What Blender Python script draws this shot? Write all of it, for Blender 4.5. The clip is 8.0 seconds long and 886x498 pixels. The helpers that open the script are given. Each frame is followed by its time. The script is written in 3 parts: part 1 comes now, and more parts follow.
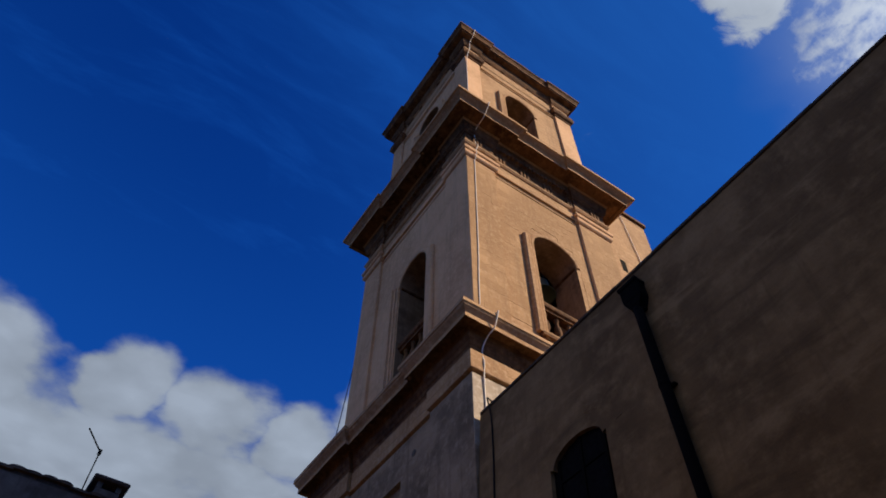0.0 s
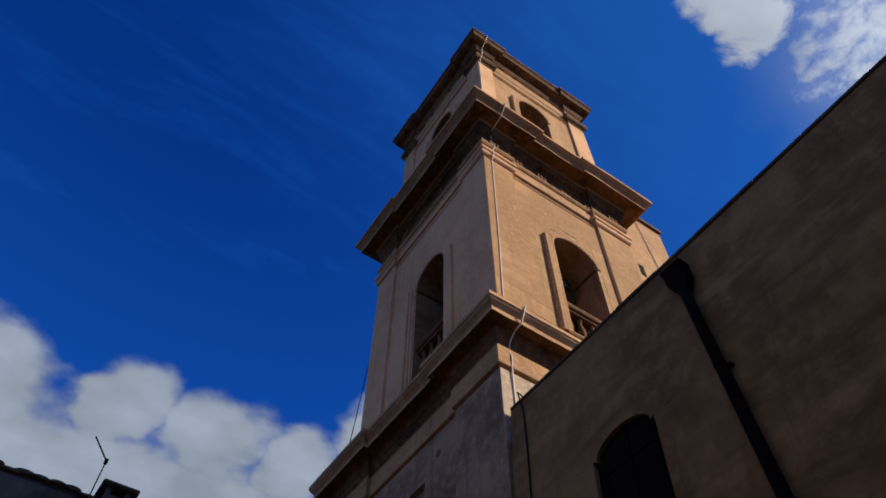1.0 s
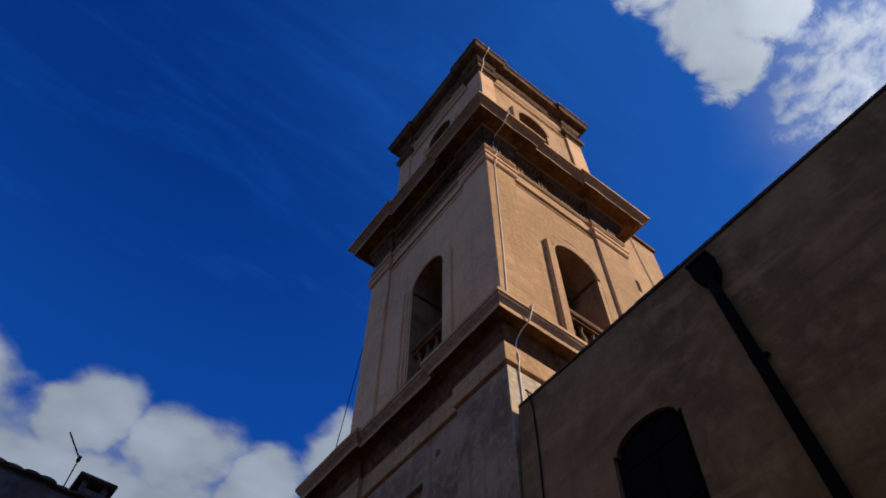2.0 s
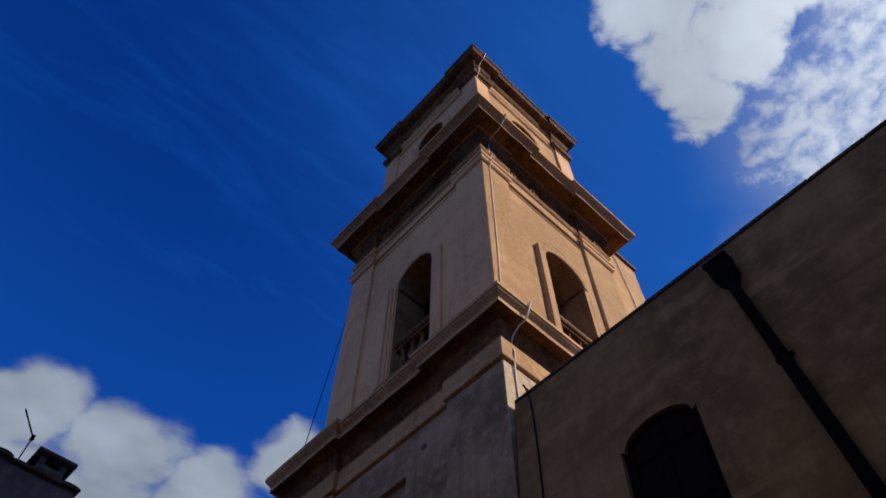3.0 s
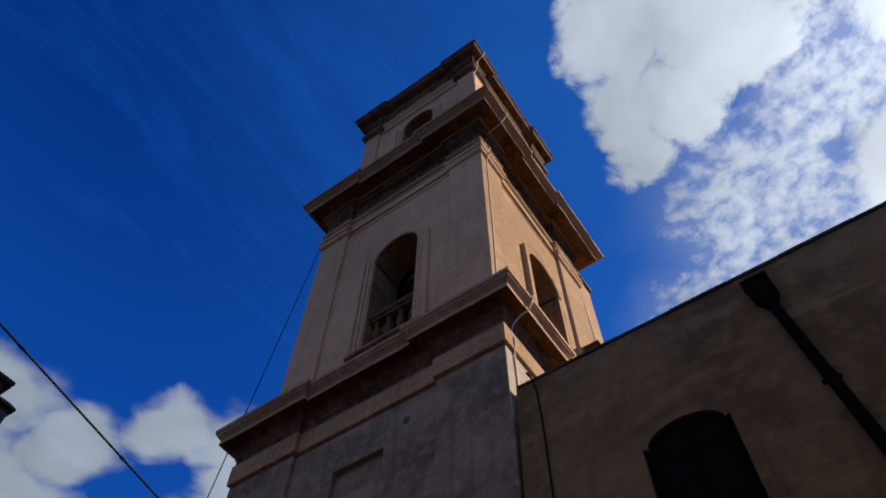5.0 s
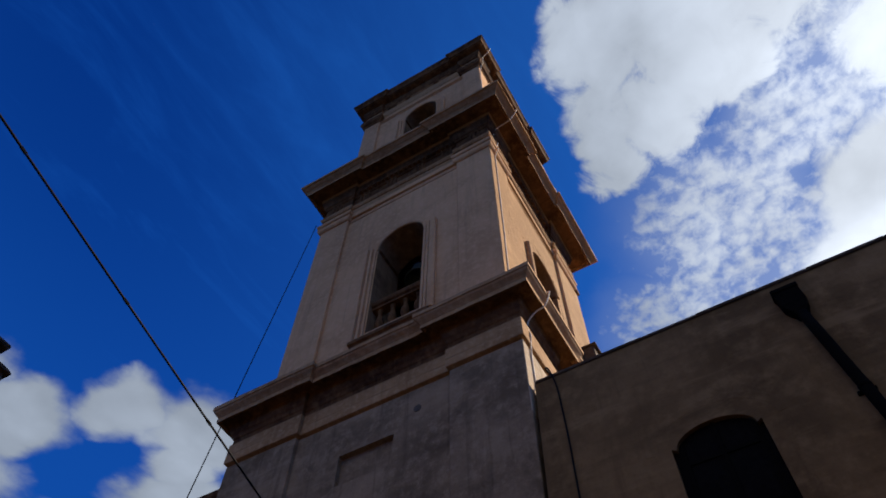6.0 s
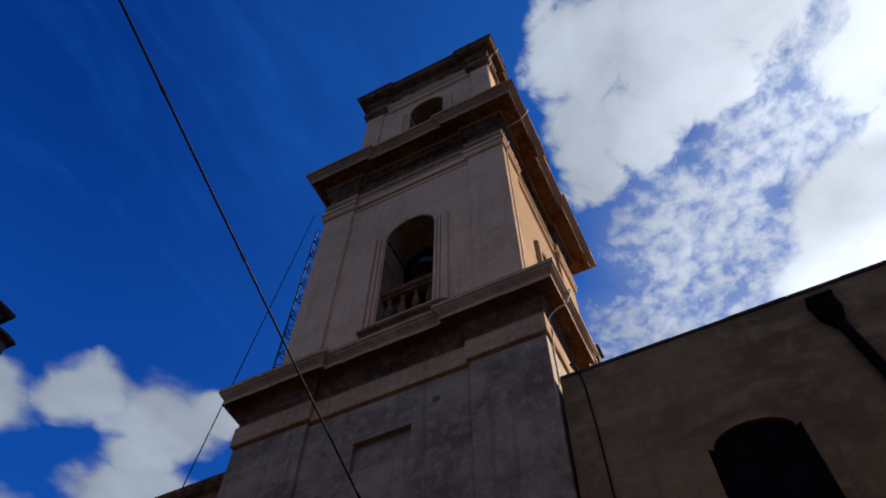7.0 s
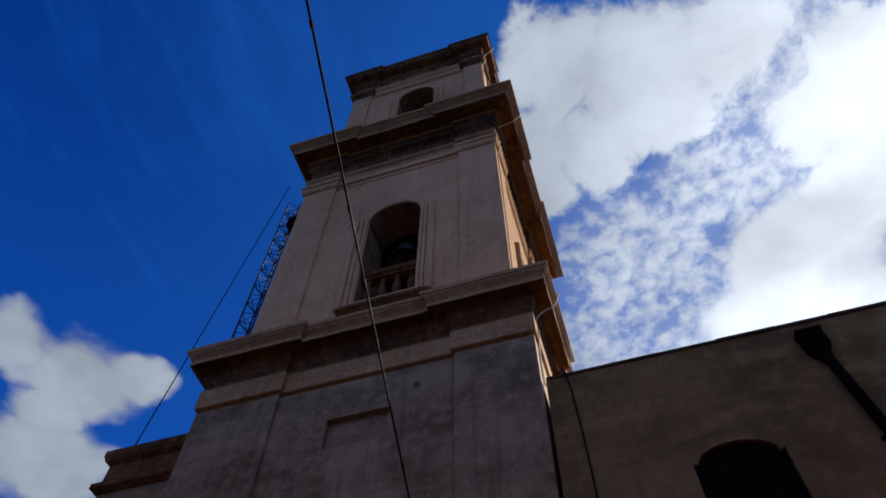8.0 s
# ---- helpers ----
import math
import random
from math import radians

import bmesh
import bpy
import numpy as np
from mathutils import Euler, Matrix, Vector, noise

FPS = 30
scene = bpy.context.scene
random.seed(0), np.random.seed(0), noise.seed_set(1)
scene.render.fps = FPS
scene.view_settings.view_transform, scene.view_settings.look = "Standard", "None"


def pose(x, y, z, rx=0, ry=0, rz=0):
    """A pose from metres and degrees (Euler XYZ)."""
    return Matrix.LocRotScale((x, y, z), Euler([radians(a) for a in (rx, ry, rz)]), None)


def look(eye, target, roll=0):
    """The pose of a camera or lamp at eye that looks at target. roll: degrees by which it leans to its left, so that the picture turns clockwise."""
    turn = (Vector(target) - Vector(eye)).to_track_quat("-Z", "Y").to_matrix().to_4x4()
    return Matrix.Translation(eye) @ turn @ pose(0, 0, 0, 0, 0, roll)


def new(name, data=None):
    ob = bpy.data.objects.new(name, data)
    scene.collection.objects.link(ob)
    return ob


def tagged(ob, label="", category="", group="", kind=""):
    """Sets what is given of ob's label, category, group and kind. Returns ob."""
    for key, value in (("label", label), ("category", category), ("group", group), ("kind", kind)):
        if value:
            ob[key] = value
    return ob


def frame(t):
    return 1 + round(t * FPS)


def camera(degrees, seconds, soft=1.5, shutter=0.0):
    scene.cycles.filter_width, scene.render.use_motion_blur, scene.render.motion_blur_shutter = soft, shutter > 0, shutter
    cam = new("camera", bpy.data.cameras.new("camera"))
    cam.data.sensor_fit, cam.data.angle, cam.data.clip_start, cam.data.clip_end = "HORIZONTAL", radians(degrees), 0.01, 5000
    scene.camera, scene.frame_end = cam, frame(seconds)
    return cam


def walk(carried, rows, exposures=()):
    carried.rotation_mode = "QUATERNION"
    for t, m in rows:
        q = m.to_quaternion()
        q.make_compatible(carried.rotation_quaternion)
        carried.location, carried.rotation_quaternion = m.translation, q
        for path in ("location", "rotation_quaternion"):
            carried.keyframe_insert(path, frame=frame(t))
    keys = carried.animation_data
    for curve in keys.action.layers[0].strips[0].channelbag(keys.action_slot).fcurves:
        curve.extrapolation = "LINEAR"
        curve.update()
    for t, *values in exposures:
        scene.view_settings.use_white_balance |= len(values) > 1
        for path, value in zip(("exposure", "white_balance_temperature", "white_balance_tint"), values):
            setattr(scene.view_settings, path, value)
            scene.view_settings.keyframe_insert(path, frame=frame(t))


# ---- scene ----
cam = camera(64.4, 8.0, 1.75)
PATH = [
    (0, (-0.201, 0.382, 1.523), (0.462, 1.363, 3.135), 0.3),
    (0.5, (-0.205, 0.765, 1.537), (0.451, 1.735, 3.159), 0.2),
    (1, (-0.192, 1.18, 1.56), (0.442, 2.124, 3.205), 0.4),
    (2.5, (-0.325, 2.406, 1.521), (0.351, 3.226, 3.215), 0.5),
    (3, (-0.4, 2.814, 1.531), (0.304, 3.589, 3.236), 0.4),
    (3.5, (-0.574, 3.231, 1.505), (0.16, 3.964, 3.214), 0.5),
    (4, (-0.738, 3.625, 1.42), (0.045, 4.313, 3.127), 0.5),
    (4.5, (-0.874, 3.981, 1.481), (-0.06, 4.626, 3.191), 0.7),
    (6, (-1.413, 5.173, 1.455), (-0.515, 5.71, 3.16), 0.8),
    (6.5, (-1.565, 5.571, 1.438), (-0.651, 6.079, 3.143), 0.7),
    (7, (-1.644, 6.019, 1.43), (-0.715, 6.492, 3.137), 0.7),
    (7.5, (-1.811, 6.438, 1.428), (-0.854, 6.858, 3.133), 0.8),
    (8, (-1.852, 6.879, 1.384), (-0.856, 7.214, 3.086), 1.3),
]
walk(cam, [(t, look(eye, target, roll)) for t, eye, target, roll in PATH])

# ---- world, sun, exposure ----
SUN_AZ, SUN_EL = 130.0, 39.5          # azimuth clockwise from +y
SUN_DIR = Vector((math.sin(radians(SUN_AZ)) * math.cos(radians(SUN_EL)),
                  math.cos(radians(SUN_AZ)) * math.cos(radians(SUN_EL)), math.sin(radians(SUN_EL))))
scene.view_settings.exposure = 0.35


def node(nt, kind, **values):
    n = nt.nodes.new(kind)
    for key, value in values.items():
        n.inputs[int(key[1:]) if key[0] == "i" and key[1:].isdigit() else key].default_value = value
    return n


def math_node(nt, op, a, b=None, c=None, clamp=False):
    n = nt.nodes.new("ShaderNodeMath")
    n.operation, n.use_clamp = op, clamp
    for k, v in enumerate((a, b, c)):
        if v is None:
            continue
        if isinstance(v, (int, float)):
            n.inputs[k].default_value = v
        else:
            nt.links.new(v, n.inputs[k])
    return n.outputs[0]


def remap(nt, v, a, b, c=0.0, d=1.0, smooth=True):
    n = nt.nodes.new("ShaderNodeMapRange")
    n.interpolation_type = "SMOOTHSTEP" if smooth else "LINEAR"
    nt.links.new(v, n.inputs[0])
    for k, x in enumerate((a, b, c, d)):
        n.inputs[k + 1].default_value = x
    return n.outputs[0]


def mix_colour(nt, fac, a, b, blend="MIX"):
    n = nt.nodes.new("ShaderNodeMix")
    n.data_type, n.blend_type = "RGBA", blend
    for sock, v in ((n.inputs[0], fac), (n.inputs[6], a), (n.inputs[7], b)):
        if isinstance(v, (int, float)):
            sock.default_value = v
        elif isinstance(v, tuple):
            sock.default_value = (*v, 1) if len(v) == 3 else v
        else:
            nt.links.new(v, sock)
    return n.outputs[2]


def noise_node(nt, vec, scale, detail=4.0, rough=0.55, distort=0.0):
    n = node(nt, "ShaderNodeTexNoise", Scale=scale, Detail=detail, Roughness=rough, Distortion=distort)
    nt.links.new(vec, n.inputs["Vector"])
    return n.outputs[0]


def make_world():
    world = bpy.data.worlds.new("sky")
    scene.world = world
    world.use_nodes = True
    nt = world.node_tree
    nt.nodes.clear()
    out = nt.nodes.new("ShaderNodeOutputWorld")
    bg = node(nt, "ShaderNodeBackground", Strength=0.10)
    nt.links.new(bg.outputs[0], out.inputs[0])
    sky = nt.nodes.new("ShaderNodeTexSky")
    sky.sky_type, sky.sun_disc = "NISHITA", False
    sky.sun_elevation, sky.sun_rotation = radians(SUN_EL), radians(SUN_AZ)
    sky.air_density, sky.dust_density, sky.ozone_density = 1.0, 0.3, 4.0
    hue = node(nt, "ShaderNodeHueSaturation", Saturation=SKY_SAT, Value=SKY_VALUE)
    nt.links.new(sky.outputs[0], hue.inputs["Color"])
    tint = mix_colour(nt, 1.0, hue.outputs[0], SKY_TINT, "MULTIPLY")
    co = nt.nodes.new("ShaderNodeTexCoord")
    sep = nt.nodes.new("ShaderNodeSeparateXYZ")
    nt.links.new(co.outputs["Generated"], sep.inputs[0])
    zz = math_node(nt, "MAXIMUM", sep.outputs[2], 0.06)
    comb = nt.nodes.new("ShaderNodeCombineXYZ")
    nt.links.new(math_node(nt, "DIVIDE", sep.outputs[0], zz), comb.inputs[0])
    nt.links.new(math_node(nt, "DIVIDE", sep.outputs[1], zz), comb.inputs[1])
    plane = comb.outputs[0]               # the cloud deck seen as a flat layer overhead

    def shifted(vec, scale, amount, detail):
        n = node(nt, "ShaderNodeTexNoise", Scale=scale, Detail=detail, Roughness=0.55)
        nt.links.new(vec, n.inputs["Vector"])
        off = nt.nodes.new("ShaderNodeVectorMath")
        off.operation = "MULTIPLY_ADD"
        nt.links.new(n.outputs["Color"], off.inputs[0])
        off.inputs[1].default_value = (amount, amount, 0)
        off.inputs[2].default_value = (-amount / 2, -amount / 2, 0)
        add = nt.nodes.new("ShaderNodeVectorMath")
        nt.links.new(vec, add.inputs[0])
        nt.links.new(off.outputs[0], add.inputs[1])
        return add.outputs[0]

    ragged = shifted(shifted(plane, 3.5, 0.12, 3), 13.0, 0.045, 5)     # billows the outlines

    def blobs(rows):
        total = None
        for x, y, rx, ry in rows:
            a = nt.nodes.new("ShaderNodeVectorMath")
            a.operation = "SUBTRACT"
            nt.links.new(ragged, a.inputs[0])
            a.inputs[1].default_value = (x, y, 0)
            b = nt.nodes.new("ShaderNodeVectorMath")
            b.operation = "DIVIDE"
            nt.links.new(a.outputs[0], b.inputs[0])
            b.inputs[1].default_value = (rx, ry, 1)
            c = nt.nodes.new("ShaderNodeVectorMath")
            c.operation = "LENGTH"
            nt.links.new(b.outputs[0], c.inputs[0])
            v = remap(nt, c.outputs["Value"], 1.42, 0.55, 0, 1, False)
            total = v if total is None else math_node(nt, "MAXIMUM", total, v)
        return total

    def puffs(scale, amount):
        """Rounded heads of cloud."""
        v = nt.nodes.new("ShaderNodeTexVoronoi")
        v.voronoi_dimensions, v.feature = "2D", "SMOOTH_F1"
        v.inputs["Scale"].default_value, v.inputs["Smoothness"].default_value = scale, 0.8
        nt.links.new(shifted(plane, scale * 1.3, amount / scale, 5), v.inputs["Vector"])
        return remap(nt, v.outputs["Distance"], 0.70, 0.05, 0.0, 1.0, False)

    heads = math_node(nt, "ADD", math_node(nt, "MULTIPLY", puffs(6.5, 0.6), 0.75), math_node(nt, "MULTIPLY", puffs(19.0, 0.8), 0.25))
    big = noise_node(nt, plane, 5.0, 6, 0.52, 0.2)
    fine = noise_node(nt, plane, 15.0, 5, 0.55, 0.3)
    cumulus = blobs(CUMULUS)
    d = math_node(nt, "ADD", cumulus, math_node(nt, "MULTIPLY", math_node(nt, "MULTIPLY", math_node(nt, "SUBTRACT", heads, 0.48), 0.50), remap(nt, cumulus, 0.0, 0.35)))
    d = math_node(nt, "ADD", d, math_node(nt, "MULTIPLY", math_node(nt, "SUBTRACT", math_node(nt, "ADD", math_node(nt, "MULTIPLY", fine, 0.45), big), 0.725), 0.60))
    torn = math_node(nt, "MULTIPLY", math_node(nt, "SUBTRACT", noise_node(nt, plane, 17.0, 8, 0.66, 0.8), 0.5), remap(nt, sep.outputs[2], 0.72, 0.88, 0.15, 1.25))
    d = math_node(nt, "ADD", d, torn)     # the nearer clouds overhead have torn edges
    mask = remap(nt, d, 0.22, 0.80)
    # rippled thin layer
    mack = blobs(RIPPLES)
    rip = math_node(nt, "ADD", math_node(nt, "MULTIPLY", puffs(34.0, 1.8), 0.22), math_node(nt, "MULTIPLY", noise_node(nt, plane, 36.0, 6, 0.60, 0.3), 1.0))
    rip2 = noise_node(nt, plane, 9.0, 4, 0.6, 0.3)
    m = math_node(nt, "ADD", math_node(nt, "MULTIPLY", rip, 1.15), math_node(nt, "MULTIPLY", rip2, 0.75))
    m = math_node(nt, "ADD", m, math_node(nt, "MULTIPLY", mack, 0.9))
    m = math_node(nt, "SUBTRACT", m, 1.09)
    mask2 = math_node(nt, "MULTIPLY", remap(nt, m, 0.30, 1.20), math_node(nt, "MULTIPLY", remap(nt, mack, 0.0, 0.95), 0.92))
    mask2 = math_node(nt, "MAXIMUM", mask2, remap(nt, mack, 0.05, 1.3, 0.0, 0.36))
    # faint veils over the blue
    stretch = nt.nodes.new("ShaderNodeMapping")
    stretch.inputs["Scale"].default_value = (1.2, 4.5, 1)
    stretch.inputs["Rotation"].default_value = (0, 0, 0.6)
    nt.links.new(plane, stretch.inputs[0])
    veil = math_node(nt, "MULTIPLY", remap(nt, noise_node(nt, stretch.outputs[0], 2.2, 6, 0.62, 0.4), 0.40, 0.80), 0.42)
    both = math_node(nt, "MAXIMUM", mask, mask2)
    # brightness of the cloud: towards the sun it glows
    dot = nt.nodes.new("ShaderNodeVectorMath")
    dot.operation = "DOT_PRODUCT"
    nt.links.new(co.outputs["Generated"], dot.inputs[0])
    dot.inputs[1].default_value = SUN_DIR
    glow = math_node(nt, "ADD", remap(nt, dot.outputs["Value"], 0.1, 0.85, 0.0, 0.32), remap(nt, dot.outputs["Value"], 0.82, 0.985, 0.0, 1.0))
    body = math_node(nt, "MULTIPLY", remap(nt, d, 0.2, 1.3, 0.92, 1.06), remap(nt, math_node(nt, "ADD", math_node(nt, "MULTIPLY", heads, 0.25), math_node(nt, "MULTIPLY", noise_node(nt, ragged, 4.5, 4, 0.5, 0.4), 0.75)), 0.34, 0.66, 0.82, 1.06, False))
    body = math_node(nt, "MULTIPLY", body, remap(nt, blobs(THICK), 0.0, 1.2, 1.0, 0.70))      # grey bases where the cloud is thick
    cc = nt.nodes.new("ShaderNodeCombineColor")
    for k, (lit, shade) in enumerate(((0.93, 0.80), (0.98, 0.94), (1.05, 1.17))):      # white towards the sun, bluish away from it
        part_lit = math_node(nt, "ADD", math_node(nt, "MULTIPLY", glow, CLOUD_GLOW * lit), CLOUD_BASE * shade)
        nt.links.new(math_node(nt, "MULTIPLY", part_lit, body), cc.inputs[k])
    low = math_node(nt, "MULTIPLY", remap(nt, sep.outputs[2], 0.90, 0.55), 0.50)         # paler air lower down, and in thin veils
    air = mix_colour(nt, math_node(nt, "MAXIMUM", low, veil), tint, (0.06, 0.72, 3.5))
    haze = math_node(nt, "MULTIPLY", remap(nt, dot.outputs["Value"], 0.25, 1.0), 0.17)   # pale air towards the sun
    air = mix_colour(nt, haze, air, (0.45, 2.5, 6.2))
    nt.links.new(mix_colour(nt, both, air, cc.outputs[0]), bg.inputs[0])


SKY_SAT, SKY_VALUE, SKY_TINT = 1.22, 0.68, (0.07, 0.455, 1.19)
CLOUD_BASE, CLOUD_GLOW = 3.0, 4.2
CUMULUS = [(-0.22, 1.37, 0.16, 0.21), (0.06, 1.27, 0.09, 0.17), (0.26, 1.27, 0.12, 0.17), (0.45, 1.25, 0.09, 0.14), (0.30, 1.48, 0.25, 0.14),
           (0.53, 1.04, 0.07, 0.11), (0.66, 0.96, 0.12, 0.13), (0.69, 0.85, 0.06, 0.08), (0.84, 1.16, 0.16, 0.16), (0.0, 1.73, 0.9, 0.42),
           (0.36, -0.06, 0.10, 0.085), (0.47, -0.01, 0.09, 0.055), (0.54, 0.0, 0.05, 0.055), (0.49, -0.09, 0.07, 0.06), (0.40, -0.16, 0.11, 0.12), (0.39, -0.28, 0.10, 0.10), (0.46, -0.22, 0.06, 0.07),
           (0.80, -0.36, 0.14, 0.13), (0.95, -0.36, 0.20, 0.20), (0.68, -0.46, 0.11, 0.11), (0.55, -0.50, 0.13, 0.11), (0.45, -0.45, 0.11, 0.07), (0.53, -0.40, 0.09, 0.07), (0.70, 1.06, 0.08, 0.08),
           # clouds out of view, added to throw neutral light on the west faces
           (-1.7, 0.6, 1.0, 1.0), (-1.5, -1.2, 1.0, 0.9), (0.1, -1.6, 0.6, 0.5), (-0.85, -0.3, 0.4, 0.5)]
RIPPLES = [(0.88, 0.02, 0.16, 0.17), (0.72, -0.12, 0.20, 0.20), (0.88, -0.22, 0.25, 0.25), (0.58, -0.28, 0.15, 0.15), (0.42, -0.36, 0.14, 0.12), (0.36, -0.45, 0.14, 0.12)]
THICK = [(0.72, -0.38, 0.09, 0.12), (0.80, -0.46, 0.08, 0.08)]
make_world()

sun = new("sun", bpy.data.lights.new("sun", "SUN"))
sun.data.energy, sun.data.angle, sun.data.color = 4.8, radians(0.55), (1.0, 0.82, 0.60)
sun.matrix_world = look(SUN_DIR * 60, (0, 0, 0))


# ---- materials ----
def surface(name, base, dark, light, rough=0.9, grain=9.0, patch=0.6, bump=0.25, streaks=0.0, course=0.0, spec=0.15, blocks=0.0, bands=0.0):
    """A weathered mineral surface: patches, grain, run-off streaks, level stains and faint courses, at real size."""
    mat = bpy.data.materials.new(name)
    mat.use_nodes = True
    nt = mat.node_tree
    bsdf = nt.nodes["Principled BSDF"]
    geo = nt.nodes.new("ShaderNodeNewGeometry")
    pos = geo.outputs["Position"]
    n1 = noise_node(nt, pos, patch, 6, 0.62, 0.4)
    n2 = noise_node(nt, pos, grain, 5, 0.65)
    n3 = noise_node(nt, pos, grain * 5.5, 3, 0.6)
    col = mix_colour(nt, remap(nt, n1, 0.36, 0.68), dark, base)
    col = mix_colour(nt, math_node(nt, "MULTIPLY", remap(nt, n2, 0.42, 0.78), 0.75), col, light)
    col = mix_colour(nt, math_node(nt, "MULTIPLY", remap(nt, n3, 0.52, 0.76), 0.30), col, dark)
    height = math_node(nt, "ADD", math_node(nt, "MULTIPLY", n2, 0.6), math_node(nt, "MULTIPLY", n3, 0.35))
    if streaks:
        mp = nt.nodes.new("ShaderNodeMapping")
        mp.inputs["Scale"].default_value = (5.5, 5.5, 0.35)
        nt.links.new(pos, mp.inputs[0])
        s = remap(nt, noise_node(nt, mp.outputs[0], 1.0, 5, 0.65, 0.2), 0.50, 0.74)
        col = mix_colour(nt, math_node(nt, "MULTIPLY", s, streaks), col, tuple(c * 0.32 for c in dark))
    if bands:
        mp = nt.nodes.new("ShaderNodeMapping")
        mp.inputs["Scale"].default_value = (0.5, 0.42, 2.4)
        nt.links.new(pos, mp.inputs[0])
        wide = noise_node(nt, mp.outputs[0], 1.0, 6, 0.68, 0.5)
        col = mix_colour(nt, math_node(nt, "MULTIPLY", remap(nt, wide, 0.50, 0.70), bands), col, tuple(c * 0.55 for c in dark))
        col = mix_colour(nt, math_node(nt, "MULTIPLY", remap(nt, wide, 0.46, 0.30), bands), col, light)
    if course:
        sp = nt.nodes.new("ShaderNodeSeparateXYZ")
        nt.links.new(pos, sp.inputs[0])
        fz = math_node(nt, "FRACT", math_node(nt, "ADD", math_node(nt, "DIVIDE", sp.outputs[2], 0.26), math_node(nt, "MULTIPLY", n2, 0.10)))
        line = remap(nt, math_node(nt, "ABSOLUTE", math_node(nt, "SUBTRACT", fz, 0.5)), 0.40, 0.49)
        line = math_node(nt, "MULTIPLY", line, remap(nt, n1, 0.4, 0.6))
        col = mix_colour(nt, math_node(nt, "MULTIPLY", line, course), col, tuple(c * 0.6 for c in dark))
        height = math_node(nt, "SUBTRACT", height, math_node(nt, "MULTIPLY", line, 0.7))
    if blocks:
        oi = nt.nodes.new("ShaderNodeObjectInfo")
        col = mix_colour(nt, math_node(nt, "MULTIPLY", oi.outputs["Random"], blocks), col, dark)
    nt.links.new(col, bsdf.inputs["Base Color"])
    bsdf.inputs["Specular IOR Level"].default_value = spec
    r = remap(nt, n2, 0.3, 0.8, max(rough - 0.1, 0), min(rough + 0.08, 1), False)
    nt.links.new(r, bsdf.inputs["Roughness"])
    b = node(nt, "ShaderNodeBump", Strength=bump, Distance=0.03)
    nt.links.new(height, b.inputs["Height"])
    nt.links.new(b.outputs[0], bsdf.inputs["Normal"])
    return mat


def metal(name, colour, rough=0.6, metallic=0.0, rust=None):
    mat = bpy.data.materials.new(name)
    mat.use_nodes = True
    nt = mat.node_tree
    bsdf = nt.nodes["Principled BSDF"]
    geo = nt.nodes.new("ShaderNodeNewGeometry")
    n = noise_node(nt, geo.outputs["Position"], 14.0, 5, 0.6)
    nt.links.new(mix_colour(nt, remap(nt, n, 0.5, 0.75), colour, rust or tuple(c * 0.6 for c in colour)), bsdf.inputs["Base Color"])
    nt.links.new(remap(nt, n, 0.3, 0.8, rough - 0.12, min(rough + 0.2, 1.0), False), bsdf.inputs["Roughness"])
    bsdf.inputs["Metallic"].default_value = metallic
    bsdf.inputs["Specular IOR Level"].default_value = 0.05 if colour[0] < 0.02 else 0.2
    return mat


STONE = surface("warm_tufa", (0.54, 0.325, 0.165), (0.36, 0.20, 0.095), (0.63, 0.43, 0.25), bump=0.55, streaks=0.25, course=0.4)
BLOCK = surface("tufa_block", (0.51, 0.305, 0.15), (0.34, 0.19, 0.088), (0.60, 0.41, 0.235), bump=0.6, streaks=0.22, blocks=0.6)
PLASTER = surface("weathered_render", (0.76, 0.465, 0.255), (0.58, 0.335, 0.175), (0.82, 0.54, 0.325), grain=7, patch=0.45, bump=0.35, streaks=0.25)
# brown stained stone, its tone lowered to carry the shade of the soffits
CARVED = surface("weathered_shaded_cornice", (0.20, 0.093, 0.037), (0.075, 0.033, 0.014), (0.34, 0.178, 0.078), grain=6, patch=1.3, bump=0.7, streaks=0.5)
GREY = surface("grey_base_render", (0.385, 0.275, 0.178), (0.19, 0.132, 0.083), (0.49, 0.365, 0.25), grain=5, patch=0.9, bump=0.55, streaks=0.45, bands=0.30)
WHITE = surface("pale_limewash", (0.62, 0.52, 0.39), (0.44, 0.34, 0.24), (0.72, 0.62, 0.49), bump=0.35, streaks=0.35)
BROWN = surface("church_render", (0.268, 0.162, 0.074), (0.150, 0.087, 0.037), (0.355, 0.225, 0.110), grain=3.2, patch=0.55, bump=0.5, streaks=0.25, bands=0.55)
COPING = surface("dark_coping", (0.10, 0.07, 0.05), (0.05, 0.04, 0.03), (0.16, 0.12, 0.09), bump=0.5)
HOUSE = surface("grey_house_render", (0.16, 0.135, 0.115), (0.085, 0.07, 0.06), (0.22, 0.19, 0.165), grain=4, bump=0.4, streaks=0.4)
TILE = surface("old_clay_tile", (0.13, 0.09, 0.065), (0.06, 0.045, 0.037), (0.20, 0.14, 0.10), bump=0.5, blocks=0.5)
PAVING = surface("street_paving", (0.024, 0.022, 0.02), (0.017, 0.016, 0.015), (0.034, 0.032, 0.03), grain=3, bump=0.3)
# unseen closing walls: near-black one cuts bounce, ochre one adds warm bounce
DARK_WALL = surface("dark_closing_wall", (0.042, 0.035, 0.03), (0.025, 0.021, 0.018), (0.06, 0.052, 0.044), grain=4, bump=0.4, streaks=0.4)
